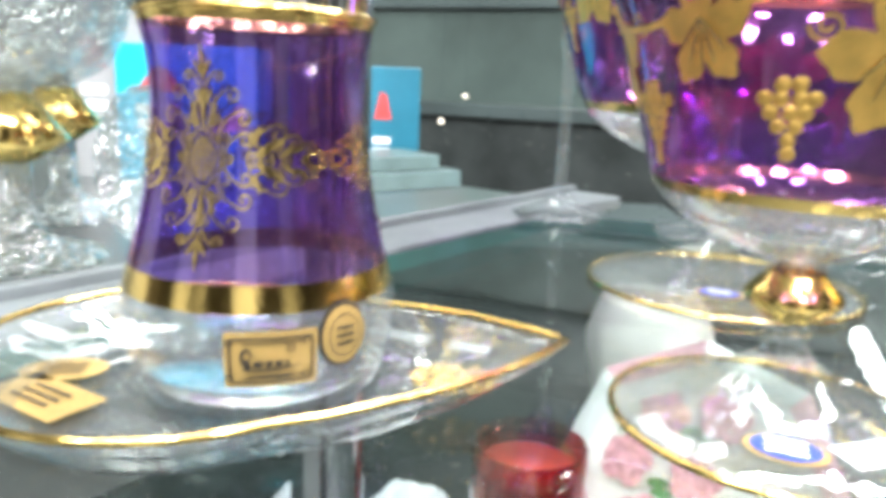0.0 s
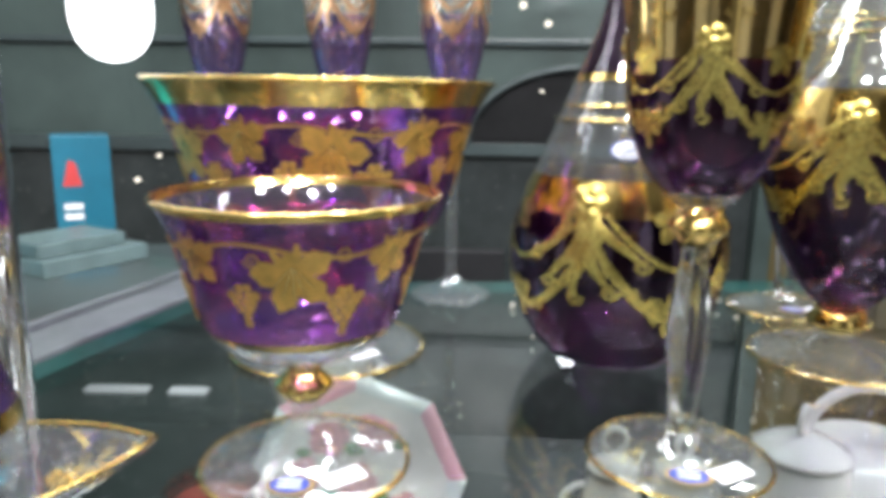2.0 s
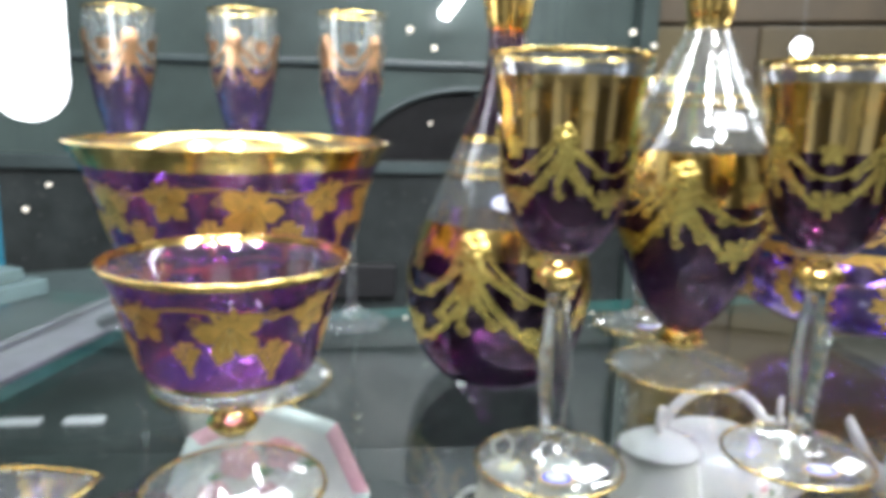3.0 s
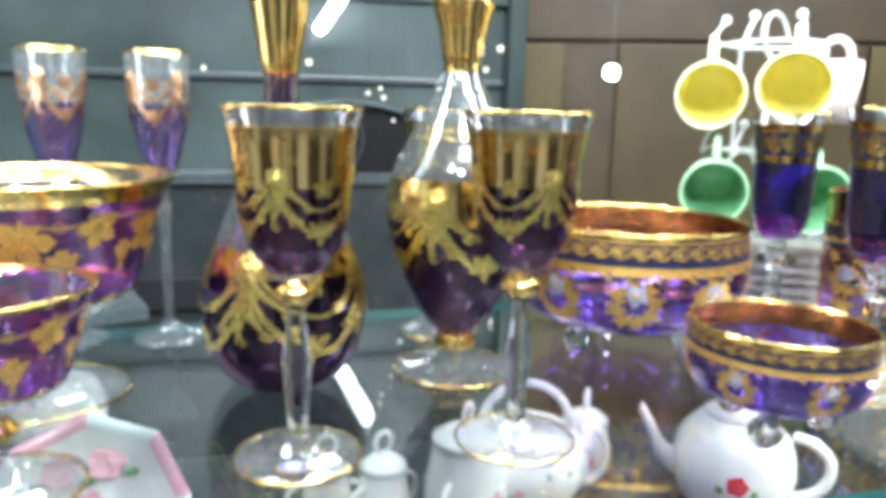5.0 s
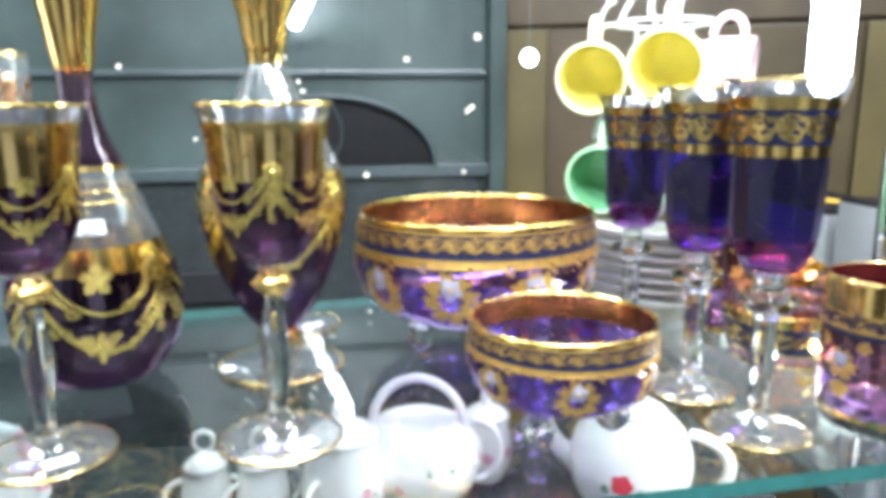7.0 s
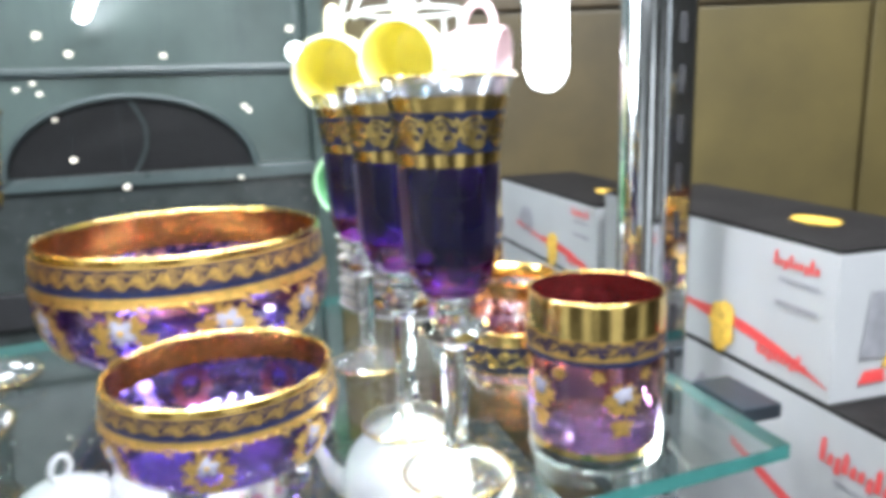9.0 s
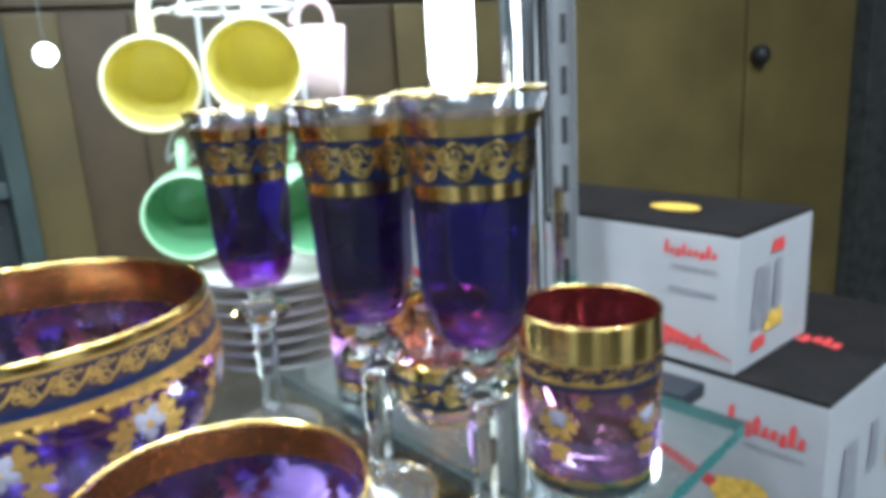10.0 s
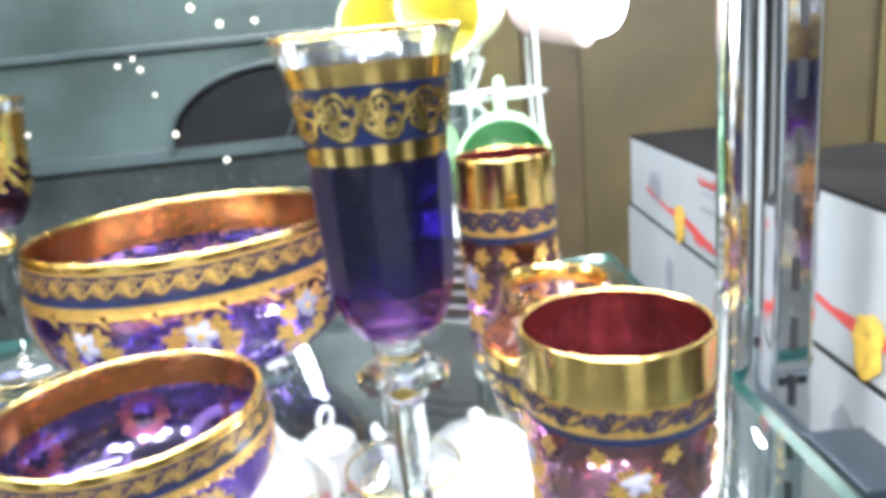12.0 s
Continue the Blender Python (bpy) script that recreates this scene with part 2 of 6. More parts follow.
DARK_WALL = surface("dark_plaster", (0.13, 0.12, 0.11), 0.7, 0.0, 0.2, 3, 0.1, 60)
FLOOR = surface("grey_floor_tile", (0.16, 0.165, 0.165), 0.35, 0.0, 0.2, 4, 0.03, 80)
RED_GLASS = sheet_glass("red_amber_glass", [(0.3, (0.55, 0.10, 0.05)), (0.7, (0.75, 0.2, 0.08))], 0.08, 40)
LED_FAR = glow("far_led_tube", (0.92, 0.96, 1.0), 6.0)
LED = glow("led_tube", (0.92, 0.96, 1.0), 18.0)
DOT_GLOW = glow("bright_dot_glow", (1.0, 0.93, 0.8), 2.2)


# ---- mesh helpers ----
def link_mesh(name, verts, faces, mats, index=None, smooth=True):
    me = bpy.data.meshes.new(name)
    me.from_pydata([tuple(v) for v in verts], [], faces)
    for m in mats:
        me.materials.append(m)
    if index is not None:
        me.polygons.foreach_set("material_index", index)
    me.polygons.foreach_set("use_smooth", [smooth] * len(me.polygons))
    me.update()
    return me


def part(name, data, parent, label=""):
    ob = new(name, data)
    ob.parent = parent
    if label:
        ob["label"] = label
    return ob


def from_bm(name, bm, mats, smooth=False):
    bmesh.ops.recalc_face_normals(bm, faces=bm.faces)
    me = bpy.data.meshes.new(name)
    bm.to_mesh(me)
    bm.free()
    for m in (mats if isinstance(mats, (list, tuple)) else [mats]):
        me.materials.append(m)
    me.polygons.foreach_set("use_smooth", [smooth] * len(me.polygons))
    return me


def thing(name, at, label, category, group="", kind="", turn=0.0):
    ob = new(name)
    ob.empty_display_size = 0.02
    ob.matrix_world = pose(*at, 0, 0, turn)
    return tagged(ob, label, category, group, kind)


def box_bm(sx, sy, sz, bevel=0.0, at=(0, 0, 0), seg=2):
    bm = bmesh.new()
    bmesh.ops.create_cube(bm, size=1, matrix=Matrix.Translation(at) @ Matrix.Diagonal((sx, sy, sz, 1)))
    if bevel:
        bmesh.ops.bevel(bm, geom=bm.edges[:], offset=bevel, segments=seg, affect="EDGES", profile=0.6)
    return bm


def spline(pts, n=5):
    """Points (r, z) joined by a smooth curve through all of them."""
    out = []
    for i in range(len(pts) - 1):
        a, b, c, d = pts[max(i - 1, 0)], pts[i], pts[i + 1], pts[min(i + 2, len(pts) - 1)]
        for k in range(n):
            t = k / n
            out.append(tuple(max(0.0 if j == 0 else -9, 0.5 * (2 * b[j] + (c[j] - a[j]) * t + (2 * a[j] - 5 * b[j] + 4 * c[j] - d[j]) * t * t
                             + (3 * b[j] - a[j] - 3 * c[j] + d[j]) * t ** 3)) for j in (0, 1)))
    return out + [tuple(pts[-1])]


def turned(name, rows, mats, seg=72, facets=0, facet_z=(0, 0)):
    """A turned body. rows: (r, z, material). The ends close where r is near 0. facets: flats cut round the body between two heights."""
    verts, faces, index = [], [], []
    for r, z, _ in rows:
        for k in range(seg):
            a = 2 * math.pi * k / seg
            f = 1.0
            if facets and facet_z[0] <= z <= facet_z[1]:
                h = math.pi / facets
                f = math.cos(h) / math.cos((a % (2 * h)) - h) * 1.03
            verts.append((r * f * math.cos(a), r * f * math.sin(a), z))
    for i in range(len(rows) - 1):
        for k in range(seg):
            j = (k + 1) % seg
            faces.append((i * seg + k, i * seg + j, (i + 1) * seg + j, (i + 1) * seg + k))
            index.append(rows[i][2])
    for end, flip in ((0, True), (len(rows) - 1, False)):
        ring = [end * seg + k for k in range(seg)]
        faces.append(tuple(reversed(ring)) if flip else tuple(ring))
        index.append(rows[end][2])
    return link_mesh(name, verts, faces, mats, index)


def banded(curve, bands, default=0):
    """Gives each stretch of the profile its material; rows are added where a band begins or ends."""
    edges = sorted({e for z0, z1, _ in bands for e in (z0, z1)})
    rows = [curve[0]]
    for p, q in zip(curve, curve[1:]):
        lo, hi = min(p[1], q[1]), max(p[1], q[1])
        for e in (edges if q[1] > p[1] else reversed(edges)):
            if lo + 1e-5 < e < hi - 1e-5:
                f = (e - p[1]) / (q[1] - p[1])
                rows.append((p[0] + (q[0] - p[0]) * f, e))
        rows.append(q)
    out = []
    for i, (r, z) in enumerate(rows):
        mid = (z + rows[min(i + 1, len(rows) - 1)][1]) / 2
        m = default
        for z0, z1, k in bands:
            if z0 <= mid < z1:
                m = k
        out.append((r, z, m))
    return out


def shell_rows(outer, wall, bands, inner_bands, floor_z, default=0):
    """Outer wall upwards, rounded rim, inner wall down to the floor."""
    up = banded(outer, bands, default)
    top_r, top_z = outer[-1]
    rim = [(top_r - wall * 0.5, top_z + wall * 0.35, up[-1][2])]
    inner = [(max(0.0005, r - wall), z) for r, z in reversed(outer) if z > floor_z]
    down = banded(inner, inner_bands, default)
    return up + rim + down + [(0.0006, floor_z, default)]


class Gilt:
    """Ornament laid on a turned body: shapes in (arc, height) are bent round it."""

    def __init__(self, curve, off=0.0004):
        self.c = sorted(curve, key=lambda p: p[1])
        self.zs, self.rs = [p[1] for p in self.c], [p[0] for p in self.c]
        self.off, self.v, self.f, self.i = off, [], [], []

    def at(self, th, s, z, ref, lift=0.0):
        r = float(np.interp(z, self.zs, self.rs)) + self.off + lift
        a = th + s / ref
        self.v.append((r * math.cos(a), r * math.sin(a), z))
        return len(self.v) - 1

    def ref(self, z):
        return float(np.interp(z, self.zs, self.rs))

    def fan(self, th, z0, pts, mat=0, dome=0.0):
        """A filled outline round its centre, in two rings."""
        ref = self.ref(z0)
        c = self.at(th, 0, z0, ref, dome)
        n = len(pts)
        mid = [self.at(th, s * 0.55, z0 + z * 0.55, ref, dome * 0.7) for s, z in pts]
        rim = [self.at(th, s, z0 + z, ref) for s, z in pts]
        for k in range(n):
            j = (k + 1) % n
            self.f += [(c, mid[k], mid[j]), (mid[k], rim[k], rim[j], mid[j])]
            self.i += [mat, mat]

    def ribbon(self, th, z0, pts, width, mat=0, taper=False, lift=0.0):
        ref = self.ref(z0)
        prev = None
        n = len(pts)
        for k, (s, z) in enumerate(pts):
            a, b = pts[max(k - 1, 0)], pts[min(k + 1, n - 1)]
            dx, dz = b[0] - a[0], b[1] - a[1]
            L = math.hypot(dx, dz) or 1e-9
            w = width * 0.5 * ((0.25 + 0.75 * math.sin(math.pi * (k + 0.5) / n)) if taper else 1)
            nx, nz = -dz / L * w, dx / L * w
            q = (self.at(th, s + nx, z0 + z + nz, ref, lift), self.at(th, s, z0 + z, ref, lift + width * 0.12), self.at(th, s - nx, z0 + z - nz, ref, lift))
            if prev:
                self.f += [(prev[0], prev[1], q[1], q[0]), (prev[1], prev[2], q[2], q[1])]
                self.i += [mat, mat]
            prev = q

    def disc(self, th, s0, z0, rad, mat=0, n=8, dome=0.0006):
        ref = self.ref(z0)
        self.fan(th + s0 / ref, z0, [(rad * math.cos(2 * math.pi * k / n), rad * math.sin(2 * math.pi * k / n)) for k in range(n)], mat, dome)

    def cut(self, name, mats, parent, label=""):
        """Makes what was laid so far a part of its own."""
        ob = part(name, link_mesh(name, self.v, self.f, mats, self.i), parent, label)
        self.v, self.f, self.i = [], [], []
        return ob

    def mesh(self, name, mats):
        return link_mesh(name, self.v, self.f, mats, self.i)


def leaf_outline(size, tilt=0.0, n=60):
    """A five-lobed vine leaf with a toothed edge, its tip down."""
    pts = []
    for k in range(n):
        a = 2 * math.pi * k / n
        lobe = 0.52 + 0.42 * abs(math.cos(2.5 * a)) ** 1.1 + 0.05 * math.cos(15 * a)
        if a < 0.3 or a > 2 * math.pi - 0.3:
            lobe *= 0.62
        x, z = size * lobe * math.sin(a), size * lobe * math.cos(a)
        pts.append((x * math.cos(tilt) - z * math.sin(tilt), x * math.sin(tilt) + z * math.cos(tilt)))
    return list(reversed(pts))


def curl(size, turns=1.4, n=18, flip=1, up=1):
    """A spiral tendril that rolls in on itself."""
    pts = []
    for k in range(n):
        t = k / (n - 1)
        a = turns * 2 * math.pi * t
        r = size * (1 - 0.82 * t)
        pts.append((flip * (r * math.cos(a) - size), up * r * math.sin(a)))
    return pts


def c_scroll(p, q, r, s, turns=1.15):
    """A stroke from p to q that rolls up into a spiral at both ends, on the side s."""
    dx, dy = q[0] - p[0], q[1] - p[1]
    L = math.hypot(dx, dy)
    nx, ny = -s * dy / L, s * dx / L
    a0 = math.atan2(-ny, -nx)
    pts = []
    for k in range(13):
        t = k / 12
        a, rad = a0 - s * (1 - t) * 2 * math.pi * turns, 0.75 * r * (0.22 + 0.78 * t)
        pts.append((p[0] + nx * r * 0.75 + rad * math.cos(a), p[1] + ny * r * 0.75 + rad * math.sin(a)))
    for k in range(1, 7):
        t = k / 7
        b = 0.12 * L * math.sin(math.pi * t)
        pts.append((p[0] + dx * t - nx * b, p[1] + dy * t - ny * b))
    for k in range(15):
        t = k / 14
        a, rad = a0 + s * t * 2 * math.pi * turns, r * (1 - 0.8 * t)
        pts.append((q[0] + nx * r + rad * math.cos(a), q[1] + ny * r + rad * math.sin(a)))
    return pts


def line(a, b, n=8, sag=0.0):
    return [(a[0] + (b[0] - a[0]) * k / n, a[1] + (b[1] - a[1]) * k / n - sag * math.sin(math.pi * k / n)) for k in range(n + 1)]


def bunch(g, th, z, r=0.0011, rows=5, mat=0):
    """A bunch of grapes that narrows downwards."""
    for i in range(rows):
        m = max(1, rows - 1 - i) if i else 2
        for k in range(m):
            g.disc(th, (k - (m - 1) / 2) * 2 * r + random.uniform(-.2, .2) * r, z - i * 1.75 * r, r * 1.05, mat, 8, r * 0.32)


def tube(name, pts, radius, mat, seg=8, closed=False):
    cu = bpy.data.curves.new(name, "CURVE")
    cu.dimensions, cu.bevel_depth, cu.bevel_resolution = "3D", radius, max(1, seg // 4)
    s = cu.splines.new("POLY")
    s.points.add(len(pts) - 1)
    for p, q in zip(s.points, pts):
        p.co = (*q, 1)
    s.use_cyclic_u = closed
    s.use_smooth = True
    ob = bpy.data.objects.new(name, cu)
    scene.collection.objects.link(ob)
    me = bpy.data.meshes.new_from_object(ob)
    bpy.data.objects.remove(ob)
    bpy.data.curves.remove(cu)
    me.materials.clear()
    me.materials.append(mat)
    me.polygons.foreach_set("use_smooth", [True] * len(me.polygons))
    return me


def ring_mesh(name, r, z, thick, mat, seg=72):
    return tube(name, [(r * math.cos(2 * math.pi * k / seg), r * math.sin(2 * math.pi * k / seg), z) for k in range(seg)], thick, mat, 8, True)


def foot_rows(r, h, neck, m=0):
    """A clear turned foot: flat base, thin edge, a low dome up to the stem."""
    return [(0.001, 0, m), (r * 0.97, 0, m), (r, 0.0008, m), (r, 0.0018, m), (r * 0.96, 0.0026, m), (r * 0.75, 0.0026 + h * 0.16, m), (r * 0.5, 0.0026 + h * 0.36, m),
            (r * 0.3, 0.0026 + h * 0.62, m), (neck * 1.2, 0.0026 + h * 0.9, m), (neck, 0.0026 + h, m)]

# ---- the large structure ----
U, V = Vector((0.934, -0.358, 0)), Vector((0.358, 0.934, 0))


def uv(u, v, z):
    p = U * u + V * v
    return (p.x, p.y, z)


FL, FR, BR, BL = (-0.087, 0.200), (0.7386, -0.0681), (0.885, 0.292), (0.118, 0.490)


def slab(name, corners, z0, z1, mats, side=1):
    n = len(corners)
    vs = [(x, y, z0) for x, y in corners] + [(x, y, z1) for x, y in corners]
    fs = [tuple(range(n - 1, -1, -1)), tuple(range(n, 2 * n))] + [(k, (k + 1) % n, n + (k + 1) % n, n + k) for k in range(n)]
    return link_mesh(name, vs, fs, mats, [0, 0] + [side] * n, False)


shelf = thing("glass_shelf", (0, 0, 0), "green-edged clear glass display shelf holding gilded glassware", "shelf", kind="structure")
part("pane", slab("pane", [FL, FR, BR, BL], -0.0082, -0.0002, [SHELF_GLASS, GLASS_EDGE]), shelf)

LOW = -0.195
lower = thing("lower_shelf", (0, 0, 0), "grey lower display shelf under the glass, holding porcelain", "shelf", kind="structure")
part("board", slab("board", [(-0.30, 0.30), (0.742, -0.08), (0.93, 0.36), (0.02, 0.72)], LOW - 0.012, LOW, [LOW_BOARD, GLASS_EDGE]), lower)

floor = new("floor", slab("floor", [(-3, -3), (4.5, -3), (4.5, 4.5), (-3, 4.5)], -1.0, -0.95, [FLOOR], 0))
tagged(floor, "grey polished shop floor", "floor", kind="structure")
ceiling = new("ceiling", slab("ceiling", [(-3, -3), (4.5, -3), (4.5, 4.5), (-3, 4.5)], 1.75, 1.85, [PLASTER], 0))
tagged(ceiling, "pale grey plastered shop ceiling", "ceiling", kind="structure")
# Unseen walls close the room, dark for contrast in the gilding's reflections.
for nm, a, b in (("wall_south", (-3, -3), (4.5, -3)), ("wall_west", (-3, -3), (-3, 4.5)), ("wall_east", (4.5, -3), (4.5, 4.5)), ("wall_north", (-3, 4.5), (4.5, 4.5))):
    d = Vector((b[0] - a[0], b[1] - a[1])).normalized()
    q = Vector((-d.y, d.x)) * 0.1
    w = new(nm, slab(nm, [a, b, (b[0] + q.x, b[1] + q.y), (a[0] + q.x, a[1] + q.y)], -1.0, 1.85, [DARK_WALL], 0))
    tagged(w, "dark plastered shop wall", "wall", kind="structure")


# Pale panels out of view, added so gold and glass mirror bright stripes.
for nm, x0, y0, dx, dy, n in (("wall_pilasters_south", -1.6, -1.9, 1, 0, 3), ("wall_pilasters_west", -1.7, -1.2, 0, 1, 2)):
    t = thing(nm, (0, 0, 0), "pale upright pilasters along the shop wall", "wall", kind="structure")
    for k in range(n):
        c = (x0 + dx * k * 1.7, y0 + dy * k * 1.7, 0.42)
        part("pilaster", from_bm("pilaster", box_bm(0.05 + 0.65 * dx, 0.05 + 0.65 * dy, 2.74, 0.01, c), PLASTER), t)


def wall_box(u0, u1, z0, z1, v0, v1, mat, bevel=0.004):
    bm = box_bm(u1 - u0, v1 - v0, z1 - z0, bevel, ((u0 + u1) / 2, (v0 + v1) / 2, (z0 + z1) / 2))
    me = from_bm("panel", bm, mat)
    me.transform(Matrix(((U.x, V.x, 0, 0), (U.y, V.y, 0, 0), (0, 0, 1, 0), (0, 0, 0, 1))))
    return me


# the glazed grey-green partition behind the shelf, with its rails and a dark arch
part_wall = thing("glazed_partition", (0, 0, 0), "grey-green glazed partition with horizontal rails behind the display", "partition", kind="structure")
part("upper_panel", wall_box(-2.2, 0.69, 0.025, 1.25, 1.62, 1.66, TEAL_PANEL), part_wall)
# The dark beneath the glass shelf is put into this lower panel's colour.
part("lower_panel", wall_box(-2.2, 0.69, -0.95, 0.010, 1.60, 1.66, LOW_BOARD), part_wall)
part("rail", wall_box(-2.2, 0.69, 0.003, 0.033, 1.58, 1.63, TEAL_DARK), part_wall)
part("rail", wall_box(-2.2, 0.69, 0.232, 0.247, 1.605, 1.63, TEAL_DARK), part_wall)
part("rail", wall_box(-2.2, 0.69, 0.415, 0.475, 1.60, 1.63, TEAL_DARK), part_wall)
part("edge_post", wall_box(0.69, 0.728, -0.95, 1.25, 1.57, 1.66, TEAL_PANEL), part_wall)
# Block proud of the panel; a slot's dark is put into its black.
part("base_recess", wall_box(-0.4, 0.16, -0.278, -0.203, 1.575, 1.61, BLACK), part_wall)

bm = bmesh.new()
ring = [bm.verts.new((0.240 * math.cos(math.pi * k / 24), 0, 0.153 * math.sin(math.pi * k / 24))) for k in range(25)]
bm.faces.new(ring)
bmesh.ops.solidify(bm, geom=bm.faces[:], thickness=0.03)
arch = new("arched_case")
arch.matrix_world = Matrix.Translation(uv(0.318, 1.575, 0.0332)) @ Matrix(((U.x, V.x, 0, 0), (U.y, V.y, 0, 0), (0, 0, 1, 0), (0, 0, 0, 1)))
tagged(arch, "black half-round case standing on a grey rail", "case")
part("shell", from_bm("shell", bm, BLACK), arch)
part("rim", tube("rim", [(0.242 * math.cos(math.pi * k / 24), -0.016, 0.155 * math.sin(math.pi * k / 24)) for k in range(25)], 0.006, TEAL_DARK), arch)
part("seam", tube("seam", [(0.03 * math.sin(k / 8 * 2), -0.032, 0.147 * k / 12) for k in range(13)], 0.002, TEAL_DARK), arch)

# the brown wooden cupboards further along, and a dark stone wall beside them
J = Vector(uv(0.728, 1.60, 0))
OD = Vector((0.74, -0.67, 0)).normalized()
ON = Vector((-OD.y, OD.x, 0))


def cup_box(a0, a1, z0, z1, d0, d1, mat, bevel=0.004):
    bm = box_bm(a1 - a0, d1 - d0, z1 - z0, bevel, ((a0 + a1) / 2, (d0 + d1) / 2, (z0 + z1) / 2))
    me = from_bm("board", bm, mat)
    me.transform(Matrix.Translation(J) @ Matrix(((OD.x, ON.x, 0, 0), (OD.y, ON.y, 0, 0), (0, 0, 1, 0), (0, 0, 0, 1))))
    return me


cupboard = thing("wooden_cupboard", (0, 0, 0), "tall olive-brown wooden cupboard with plain flush doors", "cupboard")
part("carcass", cup_box(0.0, 2.195, -0.95, 1.2, 0.02, 0.4, OLIVE_DARK), cupboard)
for a0, a1 in ((0.004, 0.10), (0.222, 0.755), (0.765, 1.18), (1.19, 1.772), (1.782, 2.19)):
    last_door = part("door", cup_box(a0, a1, -0.9, 0.335, 0.0, 0.02, OLIVE_BROWN if 0.2 < a0 < 0.5 else OLIVE), cupboard)
part("head_rail", cup_box(0.0, 2.195, 0.345, 0.60, 0.005, 0.02, OLIVE_DARK), cupboard)
bm = bmesh.new()
bmesh.ops.create_uvsphere(bm, u_segments=16, v_segments=10, radius=0.026)
kn = part("door_knob", from_bm("door_knob", bm, BLACK, True), last_door, "black round door knob")
kn.matrix_world = Matrix.Translation(J + OD * 1.810 - ON * 0.02 + Vector((0, 0, 0.178)))
stone = new("wall_stone", cup_box(2.20, 3.6, -0.95, 1.2, -0.05, 0.3, STONE))
tagged(stone, "dark rough stone-clad wall", "wall", kind="structure")

# the metal rail along the shelf's end and the chrome uprights
rail_d = (Vector((*BL, 0)) - Vector((*FL, 0))).normalized()
rail_n = Vector((-rail_d.y, rail_d.x, 0))
p0, p1 = Vector((*FL, 0)) - rail_d * 0.12 + rail_n * 0.006, Vector((*BL, 0)) + rail_d * 0.10 + rail_n * 0.006
rail = thing("shelf_rail", (0, 0, 0), "brushed grey aluminium rail along the end of the glass shelf", "rail", kind="structure")
me = from_bm("bar", box_bm((p1 - p0).length, 0.034, 0.008, 0.0012), GREY_METAL)
ob = part("bar", me, rail)
ob.matrix_world = Matrix.Translation((p0 + p1) / 2 + rail_n * 0.017 + Vector((0, 0, -0.004))) @ Matrix.Rotation(math.atan2(rail_d.y, rail_d.x), 4, "Z")
me = from_bm("lip", box_bm((p1 - p0).length, 0.006, 0.016, 0.001), GREY_METAL)
ob = part("lip", me, rail)
ob.matrix_world = Matrix.Translation((p0 + p1) / 2 + rail_n * 0.037 + Vector((0, 0, -0.004))) @ Matrix.Rotation(math.atan2(rail_d.y, rail_d.x), 4, "Z")

# neighbouring glass shelf beyond the rail, carrying cut crystal
side_c = [(p0 + rail_n * 0.042)[:2], (p1 - rail_d * 0.05 + rail_n * 0.042)[:2], (p1 - rail_d * 0.05 + rail_n * 0.42)[:2], (p0 + rail_n * 0.42)[:2]]
side_shelf = thing("side_glass_shelf", (0, 0, 0), "clear glass side shelf holding cut crystal", "shelf", kind="structure")
part("pane", slab("pane", side_c, -0.0082, -0.0002, [SIDE_GLASS, GLASS_EDGE]), side_shelf)


def upright(at, r, turn, label):
    """A chrome half-round upright with a slotted strip beside it."""
    t = thing("slotted_upright", (*at, -0.95), label, "upright", "chrome shelf uprights", turn=turn)
    rows = [(0.001, 0, 0), (r, 0, 0), (r, 1.9, 0), (0.001, 1.9, 0)]
    part("tube", turned("tube", rows, [CHROME], 40), t)
    strip = box_bm(0.006, 0.016, 1.9, 0.0008, (0.0, -r - 0.0075, 0.95))
    slotted = part("strip", from_bm("strip", strip, CHROME), t)
    for k in range(22):
        part("slot", from_bm("slot", box_bm(0.0072, 0.004, 0.018, 0, (0.0, -r - 0.0075, 0.62 + 0.032 * k)), BLACK), slotted)
    return t


upright((0.811, 0.0755), 0.0165, 24, "chrome slotted upright beside stacked cardboard boxes")
upright((0.012, 0.332), 0.0145, 0, "chrome slotted upright behind a tea glass")


# dark bracket that carries the glass from the upright
edge_d = (Vector((*BR, 0)) - Vector((*FR, 0))).normalized()
turn_e = math.degrees(math.atan2(edge_d.y, edge_d.x))
br = thing("shelf_bracket", (0.7775, -0.0165, 0.0), "dark metal bracket plate against the edge of the glass shelf", "bracket", turn=turn_e)
part("plate", from_bm("plate", box_bm(0.046, 0.027, 0.009, 0.0012, (0, -0.0006, -0.0045)), DARK_METAL), br)
part("arm", from_bm("arm", box_bm(0.080, 0.006, 0.006, 0.001, (0.0625, 0.004, -0.0115)), DARK_METAL), br)


